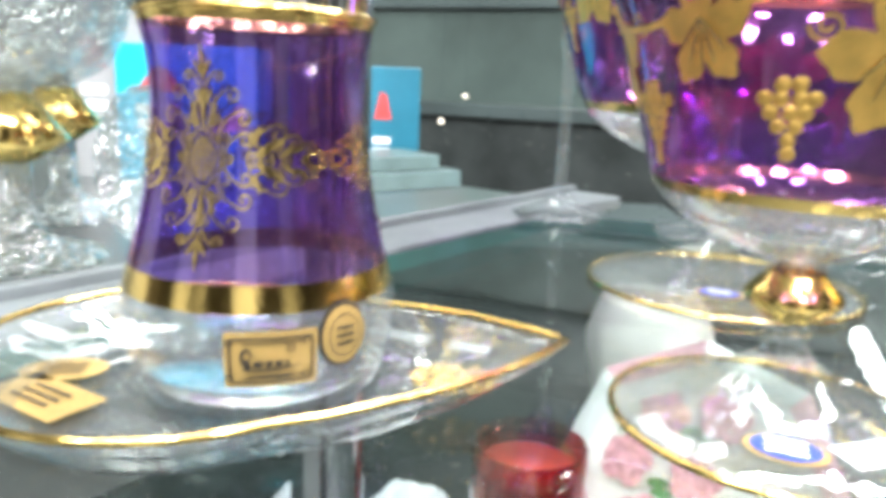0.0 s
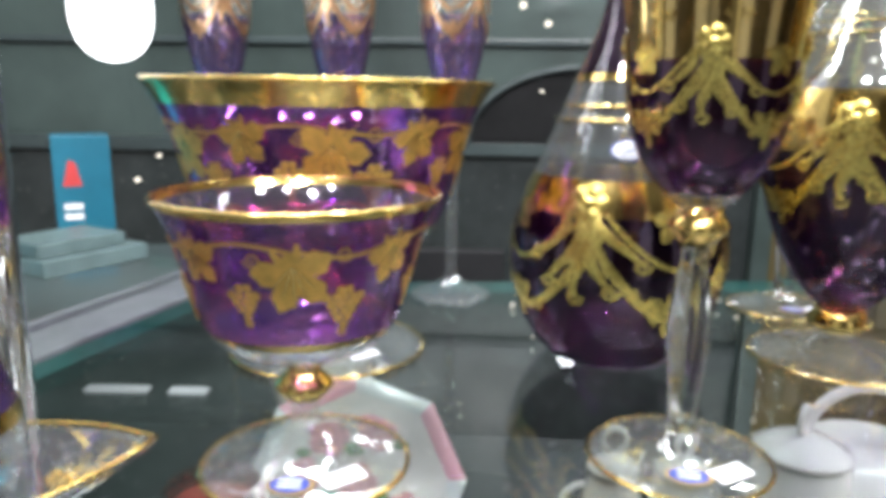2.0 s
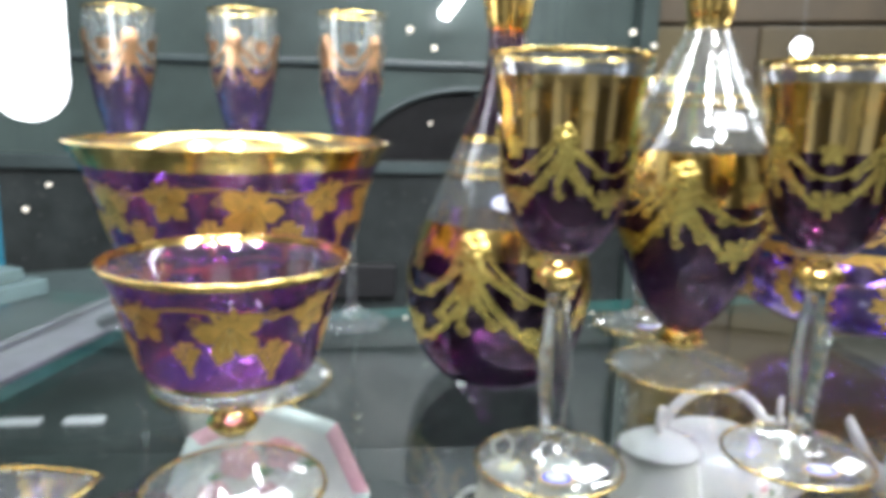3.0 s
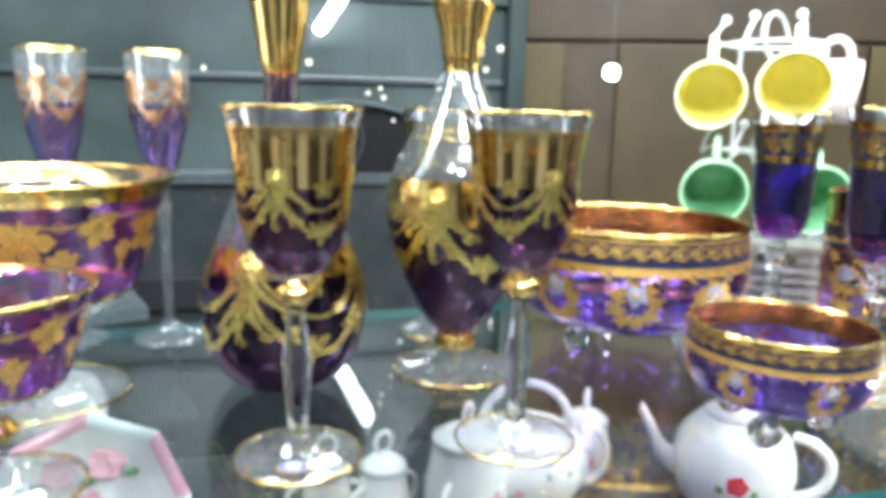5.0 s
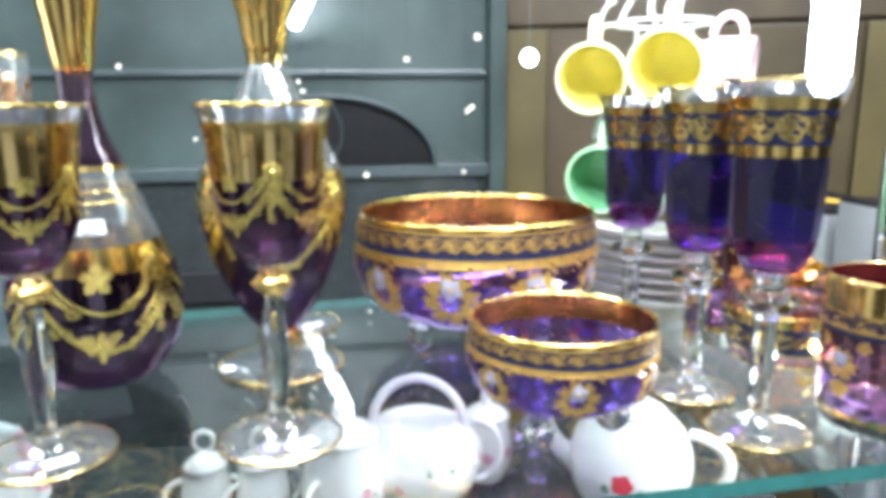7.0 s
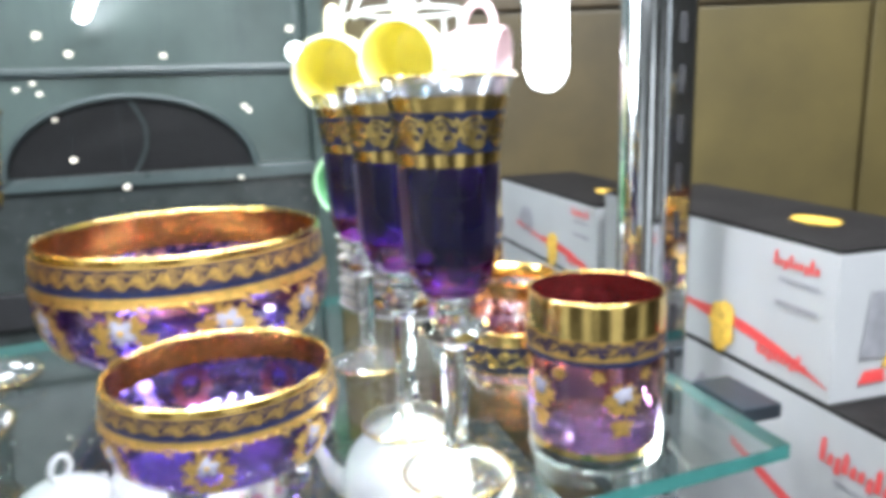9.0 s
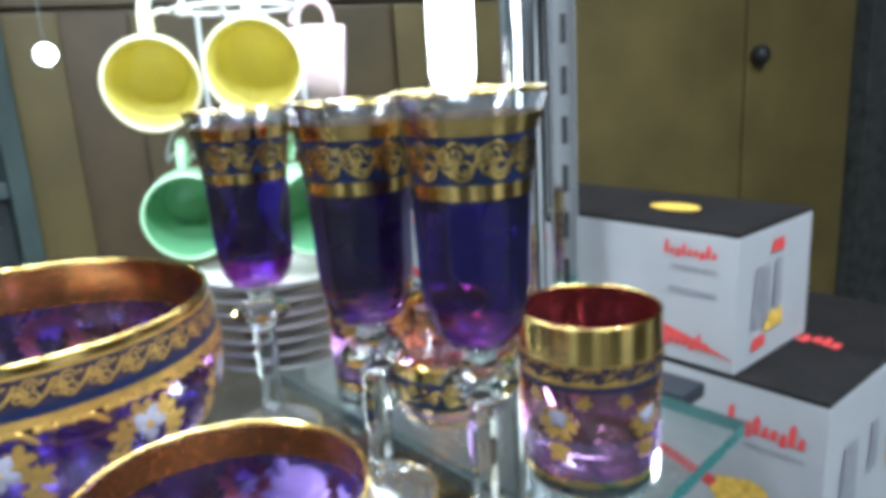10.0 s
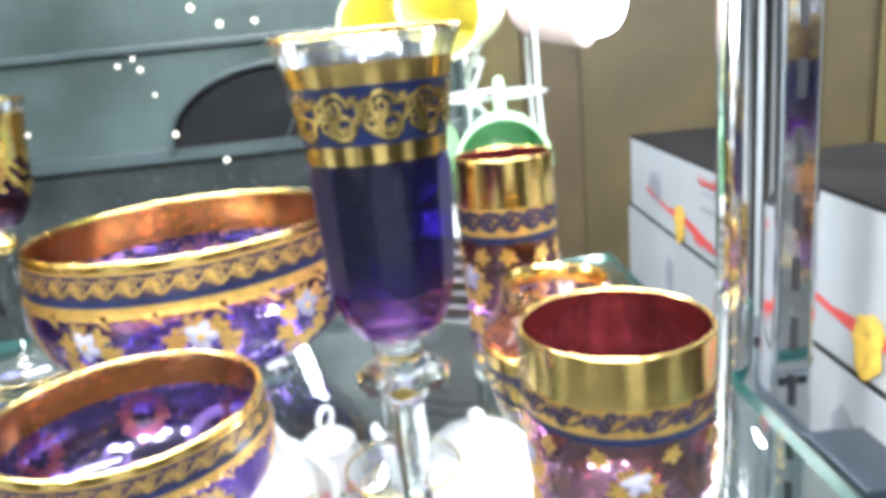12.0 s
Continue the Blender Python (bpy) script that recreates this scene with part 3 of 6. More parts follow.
# lamps
def led_tube(at, r, z0, z1, label, light=LED):
    t = thing("tube_lamp", (at[0], at[1], z0), label, "lamp")
    h = z1 - z0
    part("tube", turned("tube", [(0.001, 0, 0), (r * 0.35, r * 0.06, 0), (r * 0.65, r * 0.24, 0), (r * 0.88, r * 0.55, 0), (r, r, 0), (r, h, 0), (0.001, h, 0)], [light], 24), t)
    part("cap", turned("cap", [(0.001, h, 0), (r * 1.15, h, 0), (r * 1.15, h + 0.02, 0), (0.001, h + 0.02, 0)], [GREY_METAL], 24), t)
    part("bracket", from_bm("bracket", box_bm(0.01, 0.01, 1.75 - z1 - 0.02, 0.001, (0, 0, h + 0.02 + (1.75 - z1 - 0.02) / 2)), GREY_METAL), t)
    return t


led_tube((0.733, 0.092), 0.0125, 0.178, 0.50, "glaring white upright LED tube above the shelf")
led_tube((0.066, 0.376), 0.0185, 0.142, 0.50, "glaring white upright LED tube behind the bowls", LED_FAR)
ta, tb = Vector(uv(0.255, 1.55, 0.34)), Vector(uv(0.34, 1.35, 0.46))
tm = (ta + tb) / 2
lt = thing("ceiling_tube_lamp", tuple(tm), "white fluorescent tube hung aslant over the aisle", "lamp")
half = (tb - ta).length / 2
tube_rows = [(0.001, -half, 0), (0.012, -half, 0), (0.012, half, 0), (0.001, half, 0)]
me = turned("tube", tube_rows, [LED], 20)
me.transform((tb - ta).to_track_quat("Z", "Y").to_matrix().to_4x4())
part("tube", me, lt)
part("hanger", from_bm("hanger", box_bm(0.008, 0.008, 1.75 - tm.z - 0.012, 0.001, (0, 0, 0.012 + (1.75 - tm.z - 0.012) / 2)), GREY_METAL), lt)
# Bright dots, mostly taken for mirrored lamps, built as beads on added wires.
for x, y, z, r in ((0.541, 0.646, 0.194, 0.0045), (0.562, 0.646, 0.189, 0.005), (0.584, 0.639, 0.119, 0.006), (0.793, 0.645, 0.163, 0.006), (0.629, 0.616, 0.087, 0.006),
                   (*uv(0.419, 0.8, 0.226), 0.006), (*uv(0.305, 0.8, 0.162), 0.0035), (*uv(0.489, 0.8, 0.089), 0.004), (*uv(0.499, 0.8, 0.169), 0.006), (*uv(0.088, 0.8, 0.217), 0.005),
                   (*uv(0.289, 0.8, 0.200), 0.0045), (*uv(0.167, 0.8, 0.134), 0.004), (*uv(-0.272, 0.8, 0.033), 0.006), (*uv(-0.246, 0.8, 0.060), 0.005),
                   (*uv(0.18, 1.5, 0.302), 0.014), (*uv(0.23, 1.5, 0.268), 0.013), (*uv(0.645, 1.5, 0.312), 0.014)):
    b = thing("hanging_bulb", (x, y, z), "small warm hanging bulb on a thin wire before the partition", "lamp", "small hanging bulbs")
    bm = bmesh.new()
    bmesh.ops.create_uvsphere(bm, u_segments=14, v_segments=8, radius=r * 0.45)
    part("bulb", from_bm("bulb", bm, DOT_GLOW, True), b)
    part("wire", from_bm("wire", box_bm(0.0003, 0.0003, 1.75 - z - 0.6 * r, 0, (0, 0, 0.6 * r + (1.75 - z - 0.6 * r) / 2)), DARK_METAL), b)
# Bright spot taken for a mirrored light; built as a bead, wire added.
b = thing("spot_lamp", (0.776, 0.483, 0.224), "small bright hanging spot lamp", "lamp")
bm = bmesh.new()
bmesh.ops.create_uvsphere(bm, u_segments=16, v_segments=10, radius=0.0085)
part("bulb", from_bm("bulb", bm, LED, True), b)
part("wire", from_bm("wire", box_bm(0.0005, 0.0005, 1.516, 0, (0, 0, 0.767)), GREY_METAL), b)


# ---- the glassware on the shelf ----
def facing(at, eye=(0.2, -0.1)):
    return math.atan2(eye[1] - at[1], eye[0] - at[0])


def sticker(parent, curve, th, z, w, h, mats, round_=False):
    """A foil label bent round the glass, with its border and printed bars."""
    tag = "gold foil label with dark print" if mats[0] is STICKER else "small printed label"
    g = Gilt(curve, 0.0009)
    if round_:
        n = 28
        g.fan(th, z, [(w * math.cos(2 * math.pi * k / n), h * math.sin(2 * math.pi * k / n)) for k in range(n)], 1)
        g.off = 0.0013
        g.fan(th, z, [(0.86 * w * math.cos(2 * math.pi * k / n), 0.86 * h * math.sin(2 * math.pi * k / n)) for k in range(n)], 0)
        foil = g.cut("sticker", mats, parent, tag)
        g.off = 0.0016
        g.ribbon(th, z, [(0.62 * w * math.cos(2 * math.pi * k / 24), 0.62 * h * math.sin(2 * math.pi * k / 24)) for k in range(25)], w * 0.05, 1)
        for dz in (-0.25, 0.0, 0.25):
            g.ribbon(th, z, line((-0.35 * w, dz * h), (0.35 * w, dz * h * 0.9)), h * 0.09, 1)
    else:
        q = [(-w, -h), (-w * 0.5, -h), (0, -h), (w * 0.5, -h), (w, -h), (w, 0), (w, h), (w * 0.5, h), (0, h), (-w * 0.5, h), (-w, h), (-w, 0)]
        g.fan(th, z, q, 0)
        foil = g.cut("sticker", mats, parent, tag)
        g.off = 0.0013
        for a, b in (((-0.86 * w, -0.78 * h), (0.86 * w, -0.78 * h)), ((-0.86 * w, 0.78 * h), (0.86 * w, 0.78 * h)), ((-0.86 * w, -0.78 * h), (-0.86 * w, 0.78 * h)), ((0.86 * w, -0.78 * h), (0.86 * w, 0.78 * h))):
            g.ribbon(th, z, line(a, b), w * 0.05, 1)
        for x0, x1 in ((-0.58, -0.44), (-0.38, -0.18), (-0.13, 0.02), (0.07, 0.22), (0.28, 0.36)):
            g.ribbon(th, z, line((x0 * w, -0.12 * h), (x1 * w, -0.10 * h)), h * (0.34 if x0 < -0.5 else 0.22), 1)
        g.ribbon(th, z, line((-0.62 * w, -0.30 * h), (0.60 * w, -0.20 * h), 10, 0.08 * h), h * 0.10, 1, True)
        g.ribbon(th, z, [(-0.52 * w + 0.10 * w * math.cos(k * 0.5), 0.12 * h + 0.30 * h * math.sin(k * 0.5)) for k in range(11)], h * 0.13, 1, True)
        g.ribbon(th, z, [(0.40 * w + 0.075 * w * math.cos(2 * math.pi * k / 14), 0.42 * h + 0.12 * h * math.sin(2 * math.pi * k / 14)) for k in range(15)], h * 0.05, 1)
        g.ribbon(th, z, line((-0.45 * w, -0.60 * h), (0.45 * w, -0.57 * h)), h * 0.10, 1)
        for sz in (-1, 1):
            g.ribbon(th, z, line((-0.62 * w, sz * 0.62 * h), (0.62 * w, sz * 0.62 * h)), w * 0.03, 1)
        for sx in (-1, 1):
            for sz in (-1, 1):
                g.ribbon(th, z, [(sx * 0.8 * w + p[0], sz * 0.62 * h + p[1]) for p in curl(0.1 * w, 1, 12)], w * 0.04, 1)
    g.cut("print", mats, foil)["kind"] = "stuff"
    return foil


def foot_tags(parent, r, th, z=0.005):
    """An oval label and a paper price tag stuck on a clear foot."""
    def flat(name, off, sx, sy, mats, oval):
        vs, fs, ix = [], [], []
        n = 24 if oval else 4
        for lay, (k, h) in enumerate(((1.0, 0.0), (0.84, 0.0003))):
            if not oval and lay:
                break
            base = len(vs)
            for j in range(n):
                a = 2 * math.pi * (j + 0.5) / n
                q = 1.0 if oval else 1.414
                vs.append((sx * k * q * math.cos(a), sy * k * q * math.sin(a), h))
            fs.append(tuple(range(base, base + n)))
            ix.append(lay)
        for dy in (-0.4, 0.0, 0.4):
            base = len(vs)
            vs.extend([(-0.5 * sx, (dy - 0.07) * sy, 0.0006), (0.5 * sx, (dy - 0.07) * sy, 0.0006), (0.5 * sx, (dy + 0.07) * sy, 0.0006), (-0.5 * sx, (dy + 0.07) * sy, 0.0006)])
            fs.append((base, base + 1, base + 2, base + 3))
            ix.append(2)
        ob = part(name, link_mesh(name, vs, fs, mats, ix, False), parent)
        a = th + off
        ob.matrix_local = Matrix.Translation((0.72 * r * math.cos(a), 0.72 * r * math.sin(a), z)) @ Matrix.Rotation(a + math.pi / 2, 4, "Z") @ Matrix.Rotation(0.1, 4, "X")
    flat("oval_label", -0.05, 0.0078, 0.0052, [STICKER, STICKER_BLUE, WHITE_PRINT], True)
    flat("price_tag", 0.62, 0.0075, 0.0038, [PAPER, PAPER, GREY_PRINT], False)


# tea glass and its saucer
TEA = (0.0172, 0.2252)
sau = thing("saucer", (0.0035, 0.2145, 0.0), "clear drop-shaped glass saucer with a gilded rim, under a tea glass", "saucer")


def drop(f, n=96):
    """The outline of the saucer: a round that runs out into a point."""
    pts = []
    for k in range(n):
        a = 2 * math.pi * k / n
        d = abs((a + math.pi) % (2 * math.pi) - math.pi)
        r = 0.045 + 0.037 * max(0, 1 - d / 1.0) ** 1.7
        pts.append((f * r * math.cos(a + 0.06), f * r * math.sin(a + 0.06), max(0, 1 - d / 0.8)))
    return pts


def saucer_mesh():
    vs, fs = [], []
    n = 96
    prof = [(0.02, 0.0032), (0.4, 0.0032), (0.6, 0.0036), (0.72, 0.005), (0.85, 0.009), (0.96, 0.0135), (1.0, 0.0155), (1.0, 0.014), (0.96, 0.0115), (0.85, 0.0065), (0.72, 0.0022), (0.6, 0.0), (0.02, 0.0)]
    for f, z in prof:
        vs += [(x, y, z + 0.003 * tip * f ** 4) for x, y, tip in drop(f, n)]
    for i in range(len(prof) - 1):
        fs += [(i * n + k, i * n + (k + 1) % n, (i + 1) * n + (k + 1) % n, (i + 1) * n + k) for k in range(n)]
    fs += [tuple(reversed(range(n))), tuple(range((len(prof) - 1) * n, len(prof) * n))]
    return link_mesh("dish", vs, [tuple(reversed(f)) for f in fs], [FOOT_GLASS])


part("dish", saucer_mesh(), sau)
part("gilt_rim", tube("gilt_rim", [(x, y, 0.0152 + 0.003 * t) for x, y, t in drop(1.0)], 0.0008, GOLD, 8, True), sau, "polished gold rim")
med = []
for k in range(18):
    a, f = 2 * math.pi * k / 12, (1.0 if k < 12 else 0.42)
    o = [((0.0026 - 0.00016 * t) * math.cos(a + 2.4 + 0.55 * t), (0.0026 - 0.00016 * t) * math.sin(a + 2.4 + 0.55 * t)) for t in range(15)]
    med.append(tube("curl", [(0.058 + 0.0088 * f * math.cos(a * (1 if k < 12 else 2)) + x, 0.008 + 0.0070 * f * math.sin(a * (1 if k < 12 else 2)) + y, 0.0068) for x, y in o], 0.00032, GOLD, 4))
bm = bmesh.new()
for me in med:
    bm.from_mesh(me)
part("gilt_medallion", from_bm("gilt_medallion", bm, GOLD, True), sau, "gold scrolled medallion")["kind"] = "stuff"
for nm, sx, sy, mats, at, rot in (("seal", 0.0095, 0.0065, (STICKER, STICKER_INK), (-0.030, 0.005, 0.0052), 0.2), ("label", 0.0125, 0.0065, (STICKER, STICKER_INK), (-0.027, -0.009, 0.0052), -0.5)):
    n = 24 if nm == "seal" else 4
    vs = [(sx * (1 if n > 4 else 1.41) * math.cos(2 * math.pi * (k + 0.5) / n), sy * (1 if n > 4 else 1.41) * math.sin(2 * math.pi * (k + 0.5) / n), 0) for k in range(n)]
    fs, ix = [tuple(range(n))], [0]
    for dy in (-0.5, -0.1, 0.3):
        b0 = len(vs)
        vs += [(-0.5 * sx, dy * sy, 0.0004), (0.5 * sx, dy * sy, 0.0004), (0.5 * sx, (dy + 0.15) * sy, 0.0004), (-0.5 * sx, (dy + 0.15) * sy, 0.0004)]
        fs.append((b0, b0 + 1, b0 + 2, b0 + 3))
        ix.append(1)
    ob = part(nm, link_mesh(nm, vs, fs, list(mats), ix, False), sau, "gold foil label")
    ob.matrix_local = pose(*at, 0, 0, math.degrees(rot))

tea = thing("tea_glass", (*TEA, 0.0036), "waisted violet tea glass with gilded scrolls, on a glass saucer", "tea glass")
oc = spline([(0.020, 0.0), (0.0255, 0.0015), (0.0285, 0.009), (0.0297, 0.018), (0.0287, 0.026), (0.0262, 0.035), (0.0238, 0.045), (0.0223, 0.056), (0.0220, 0.066), (0.0228, 0.074), (0.0243, 0.0795)], 5)
rows = shell_rows(oc, 0.0013, [(0.0, 0.0242, 0), (0.0242, 0.0295, 1), (0.0295, 0.0775, 2), (0.0775, 1, 1)], [(0, 0.078, 0), (0.078, 1, 1)], 0.007)
part("body", turned("body", [(0.001, 0, 0)] + rows, [CLEAR, GOLD, TEA_STAIN], 96), tea)
part("gilt_rim", ring_mesh("gilt_rim", 0.0239, 0.0798, 0.0008, GOLD), tea)
part("glass_base", turned("glass_base", [(0.001, 0.0003, 0), (0.018, 0.0003, 0), (0.0255, 0.004, 0), (0.0262, 0.0065, 0), (0.02, 0.0066, 0), (0.001, 0.0062, 0)], [CRYSTAL], 64), tea, "thick clear glass base")
g = Gilt(oc)
th0 = math.atan2(0.069 - TEA[1], 0.062 - TEA[0])
for rep in range(3):
    c = th0 - 0.47 + rep * 2 * math.pi / 3
    z = 0.0525
    for sx in (-1, 1):
        for sz in (-1, 1):
            # the medallion round the lattice
            for p, q, r, bend in (((3.9, 0.6), (6.6, 4.4), 1.5, -1), ((3.2, 5.2), (6.4, 8.6), 1.7, -1), ((1.6, 8.0), (4.2, 12.4), 1.6, -1), ((0.5, 12.2), (2.2, 15.4), 1.1, -1), ((2.4, 6.6), (1.2, 10.4), 0.9, 1)):
                g.ribbon(c, z, [(sx * x * 1e-3, sz * y * 1e-3) for x, y in c_scroll(p, q, r, bend)], 0.00050)
            g.ribbon(c, z, line((sx * 0.0007, sz * 0.0058), (sx * 0.0026, sz * 0.0100), 8, 0.0004 * sz), 0.0009, 0, True)
            g.ribbon(c, z, line((sx * 0.0002, sz * 0.0150), (sx * 0.0016, sz * 0.0178), 6), 0.0008, 0, True)
            # the palmettes between the medallions
            for p, q, r, bend in (((8.4, 0.9), (12.2, 6.0), 2.1, -1), ((11.2, 0.8), (16.0, 4.4), 1.9, -1), ((15.0, 0.6), (19.6, 3.2), 1.4, -1), ((19.0, 0.4), (22.4, 1.6), 0.9, -1), ((9.0, 3.6), (13.4, 1.8), 1.0, 1)):
                g.ribbon(c, z, [(sx * x * 1e-3, sz * y * 1e-3) for x, y in c_scroll(p, q, r, bend)], 0.00050)
            for x0, y0, x1, y1, w in ((0.010, 0.0008, 0.0150, 0.0032, 0.0016), (0.0140, 0.0006, 0.0190, 0.0022, 0.0014), (0.0185, 0.0003, 0.0226, 0.0012, 0.0011), (0.0098, 0.0030, 0.0108, 0.0060, 0.0012)):
                g.ribbon(c, z, line((sx * x0, sz * y0), (sx * x1, sz * y1), 8, -0.0006 * sz), w * 0.8, 0, True)
    for k in range(-4, 5):
        b = 0.0052 * math.sqrt(1 - (k / 5) ** 2)
        for sx in (-1, 1):
            g.ribbon(c, z, line((k * 0.00066 - sx * 0.0011, -b * 0.85), (k * 0.00066 + sx * 0.0011, b * 0.85)), 0.00030)
    g.ribbon(c, z, [(0.0036 * math.cos(2 * math.pi * k / 28), 0.0054 * math.sin(2 * math.pi * k / 28)) for k in range(29)], 0.0004)
    for sz in (-1, 1):
        g.ribbon(c, z, line((0, sz * 0.0056), (0, sz * 0.0125)), 0.0013, 0, True)
        g.ribbon(c, z, line((0, sz * 0.0135), (0, sz * 0.0205)), 0.0009, 0, True)
part("gilt_scrollwork", g.mesh("gilt_scrollwork", [GOLD]), tea, "gold arabesque scrolls")["kind"] = "stuff"
sticker(tea, oc, th0 + 0.05, 0.0158, 0.0086, 0.0056, [STICKER, STICKER_INK])
sticker(tea, oc, th0 + 0.53, 0.0190, 0.0056, 0.0068, [STICKER, STICKER_INK], True)


# footed bowls with vine leaves
def vine_bowl(name, at, rim_r, height, n, phase, label, knob_z, foot_r, leaf):
    t = thing(name, (*at, 0), label, "bowl", "purple footed bowls with vine leaves")
    k, h = rim_r / 0.0455, height
    b0 = knob_z + 0.008
    zz = lambda f: b0 + (h - b0) * f
    oc = spline([(0.006 * k, b0), (0.0165 * k, zz(0.07)), (0.0265 * k, zz(0.17)), (0.0318 * k, zz(0.30)), (0.0355 * k, zz(0.52)), (0.0388 * k, zz(0.75)), (0.0428 * k, zz(0.92)), (rim_r, h)], 5)
    zl = zz(0.25)
    bands = [(0, zl, 0), (zl, zl + 0.0022 * k ** 0.5, 1), (zl + 0.0022 * k ** 0.5, h - (0.0016 if k < 1.3 else 0.010), 2), (h - (0.0016 if k < 1.3 else 0.010), 9, 1)]
    rows = shell_rows(oc, 0.0014, bands, [(0, h - 0.0016, 0), (h - 0.0016, 9, 1)], b0 + 0.003)
    part("bowl", turned("bowl", [(0.001, b0, 0)] + rows, [CLEAR, GOLD, PURPLE], 96), t)
    part("gilt_rim", ring_mesh("gilt_rim", rim_r - 0.0005, h + 0.0004, 0.001, GOLD, 96), t)
    fr = foot_rows(foot_r, (knob_z - 0.004) * 0.62, 0.0046 * k ** 0.5)
    z1 = fr[-1][1]
    ck = k ** 0.5
    stem = fr + [(0.0046 * ck, (z1 + knob_z - 0.006) / 2, 0), (0.0052 * ck, knob_z - 0.0055, 0), (0.0062 * ck, knob_z - 0.0048, 1), (0.0096 * ck, knob_z - 0.0012, 1), (0.0101 * ck, knob_z, 1), (0.0096 * ck, knob_z + 0.0012, 1),
                 (0.006 * ck, knob_z + 0.005, 1), (0.0055 * ck, knob_z + 0.0056, 0), (0.006 * k, b0 + 0.0015, 0)]
    foot = part("stem_and_foot", turned("stem_and_foot", [(r, z, m) for r, z, m in stem], [FOOT_GLASS, GOLD], 64), t, "clear glass foot with a gilded knob")
    part("foot_rim", ring_mesh("foot_rim", foot_r, 0.0014, 0.0009, GOLD), foot, "gold line round the foot")
    g = Gilt(oc)
    zc = zz(0.69)
    for i in range(n):
        a = phase + 2 * math.pi * i / n
        step = 2 * math.pi / n * g.ref(zc)
        big = i % 2 == 0
        s = leaf * (1.0 if big else 0.78)
        g.fan(a, zc + (0.0 if big else 0.004 * k ** 0.5), leaf_outline(s, random.uniform(-0.35, 0.35)), 0)
        g.off = 0.0007
        for q in (-0.9, -0.45, 0, 0.45, 0.9):
            g.ribbon(a, zc + (0.0 if big else 0.004 * k ** 0.5), line((0, 0.25 * s), (0.62 * s * math.sin(q), 0.25 * s - 0.85 * s * math.cos(q)), 6), 0.0007, 1, True)
        g.off = 0.0004
        g.cut("vine_leaf", [MATT_GOLD, GOLD], t, "matt gold vine leaf")
        g.ribbon(a, zc, line((0, 0.62 * s), (step, 0.62 * s + 0.001), 14, 0.003 * (1 if big else -1)), 0.0011)
        g.ribbon(a, zc, [(step * 0.55 + p[0], 0.5 * s + p[1]) for p in curl(0.0026 * k ** 0.5, 1.5, 16, 1 if big else -1, -1)], 0.0006)
        g.cut("tendril", [MATT_GOLD], t)
        bunch(g, a + math.pi / n, zc - 0.42 * s, 0.00128 * k ** 0.4, 7 if big else 6)
        g.cut("grape_motif", [MATT_GOLD], t, "matt gold bunch of grapes")["kind"] = "stuff"
    foot_tags(t, foot_r, math.radians(-106), 0.0062)
    return t


vine_bowl("footed_bowl", (0.1339, 0.2228), 0.0466, 0.0957, 8, math.radians(-100), "small purple footed glass bowl with gilded vine leaves", 0.0300, 0.036, 0.0125)
vine_bowl("footed_bowl", (0.1609, 0.342), 0.0827, 0.1333, 12, math.radians(-96), "large purple footed glass bowl with broad gilded rim", 0.034, 0.049, 0.0155)


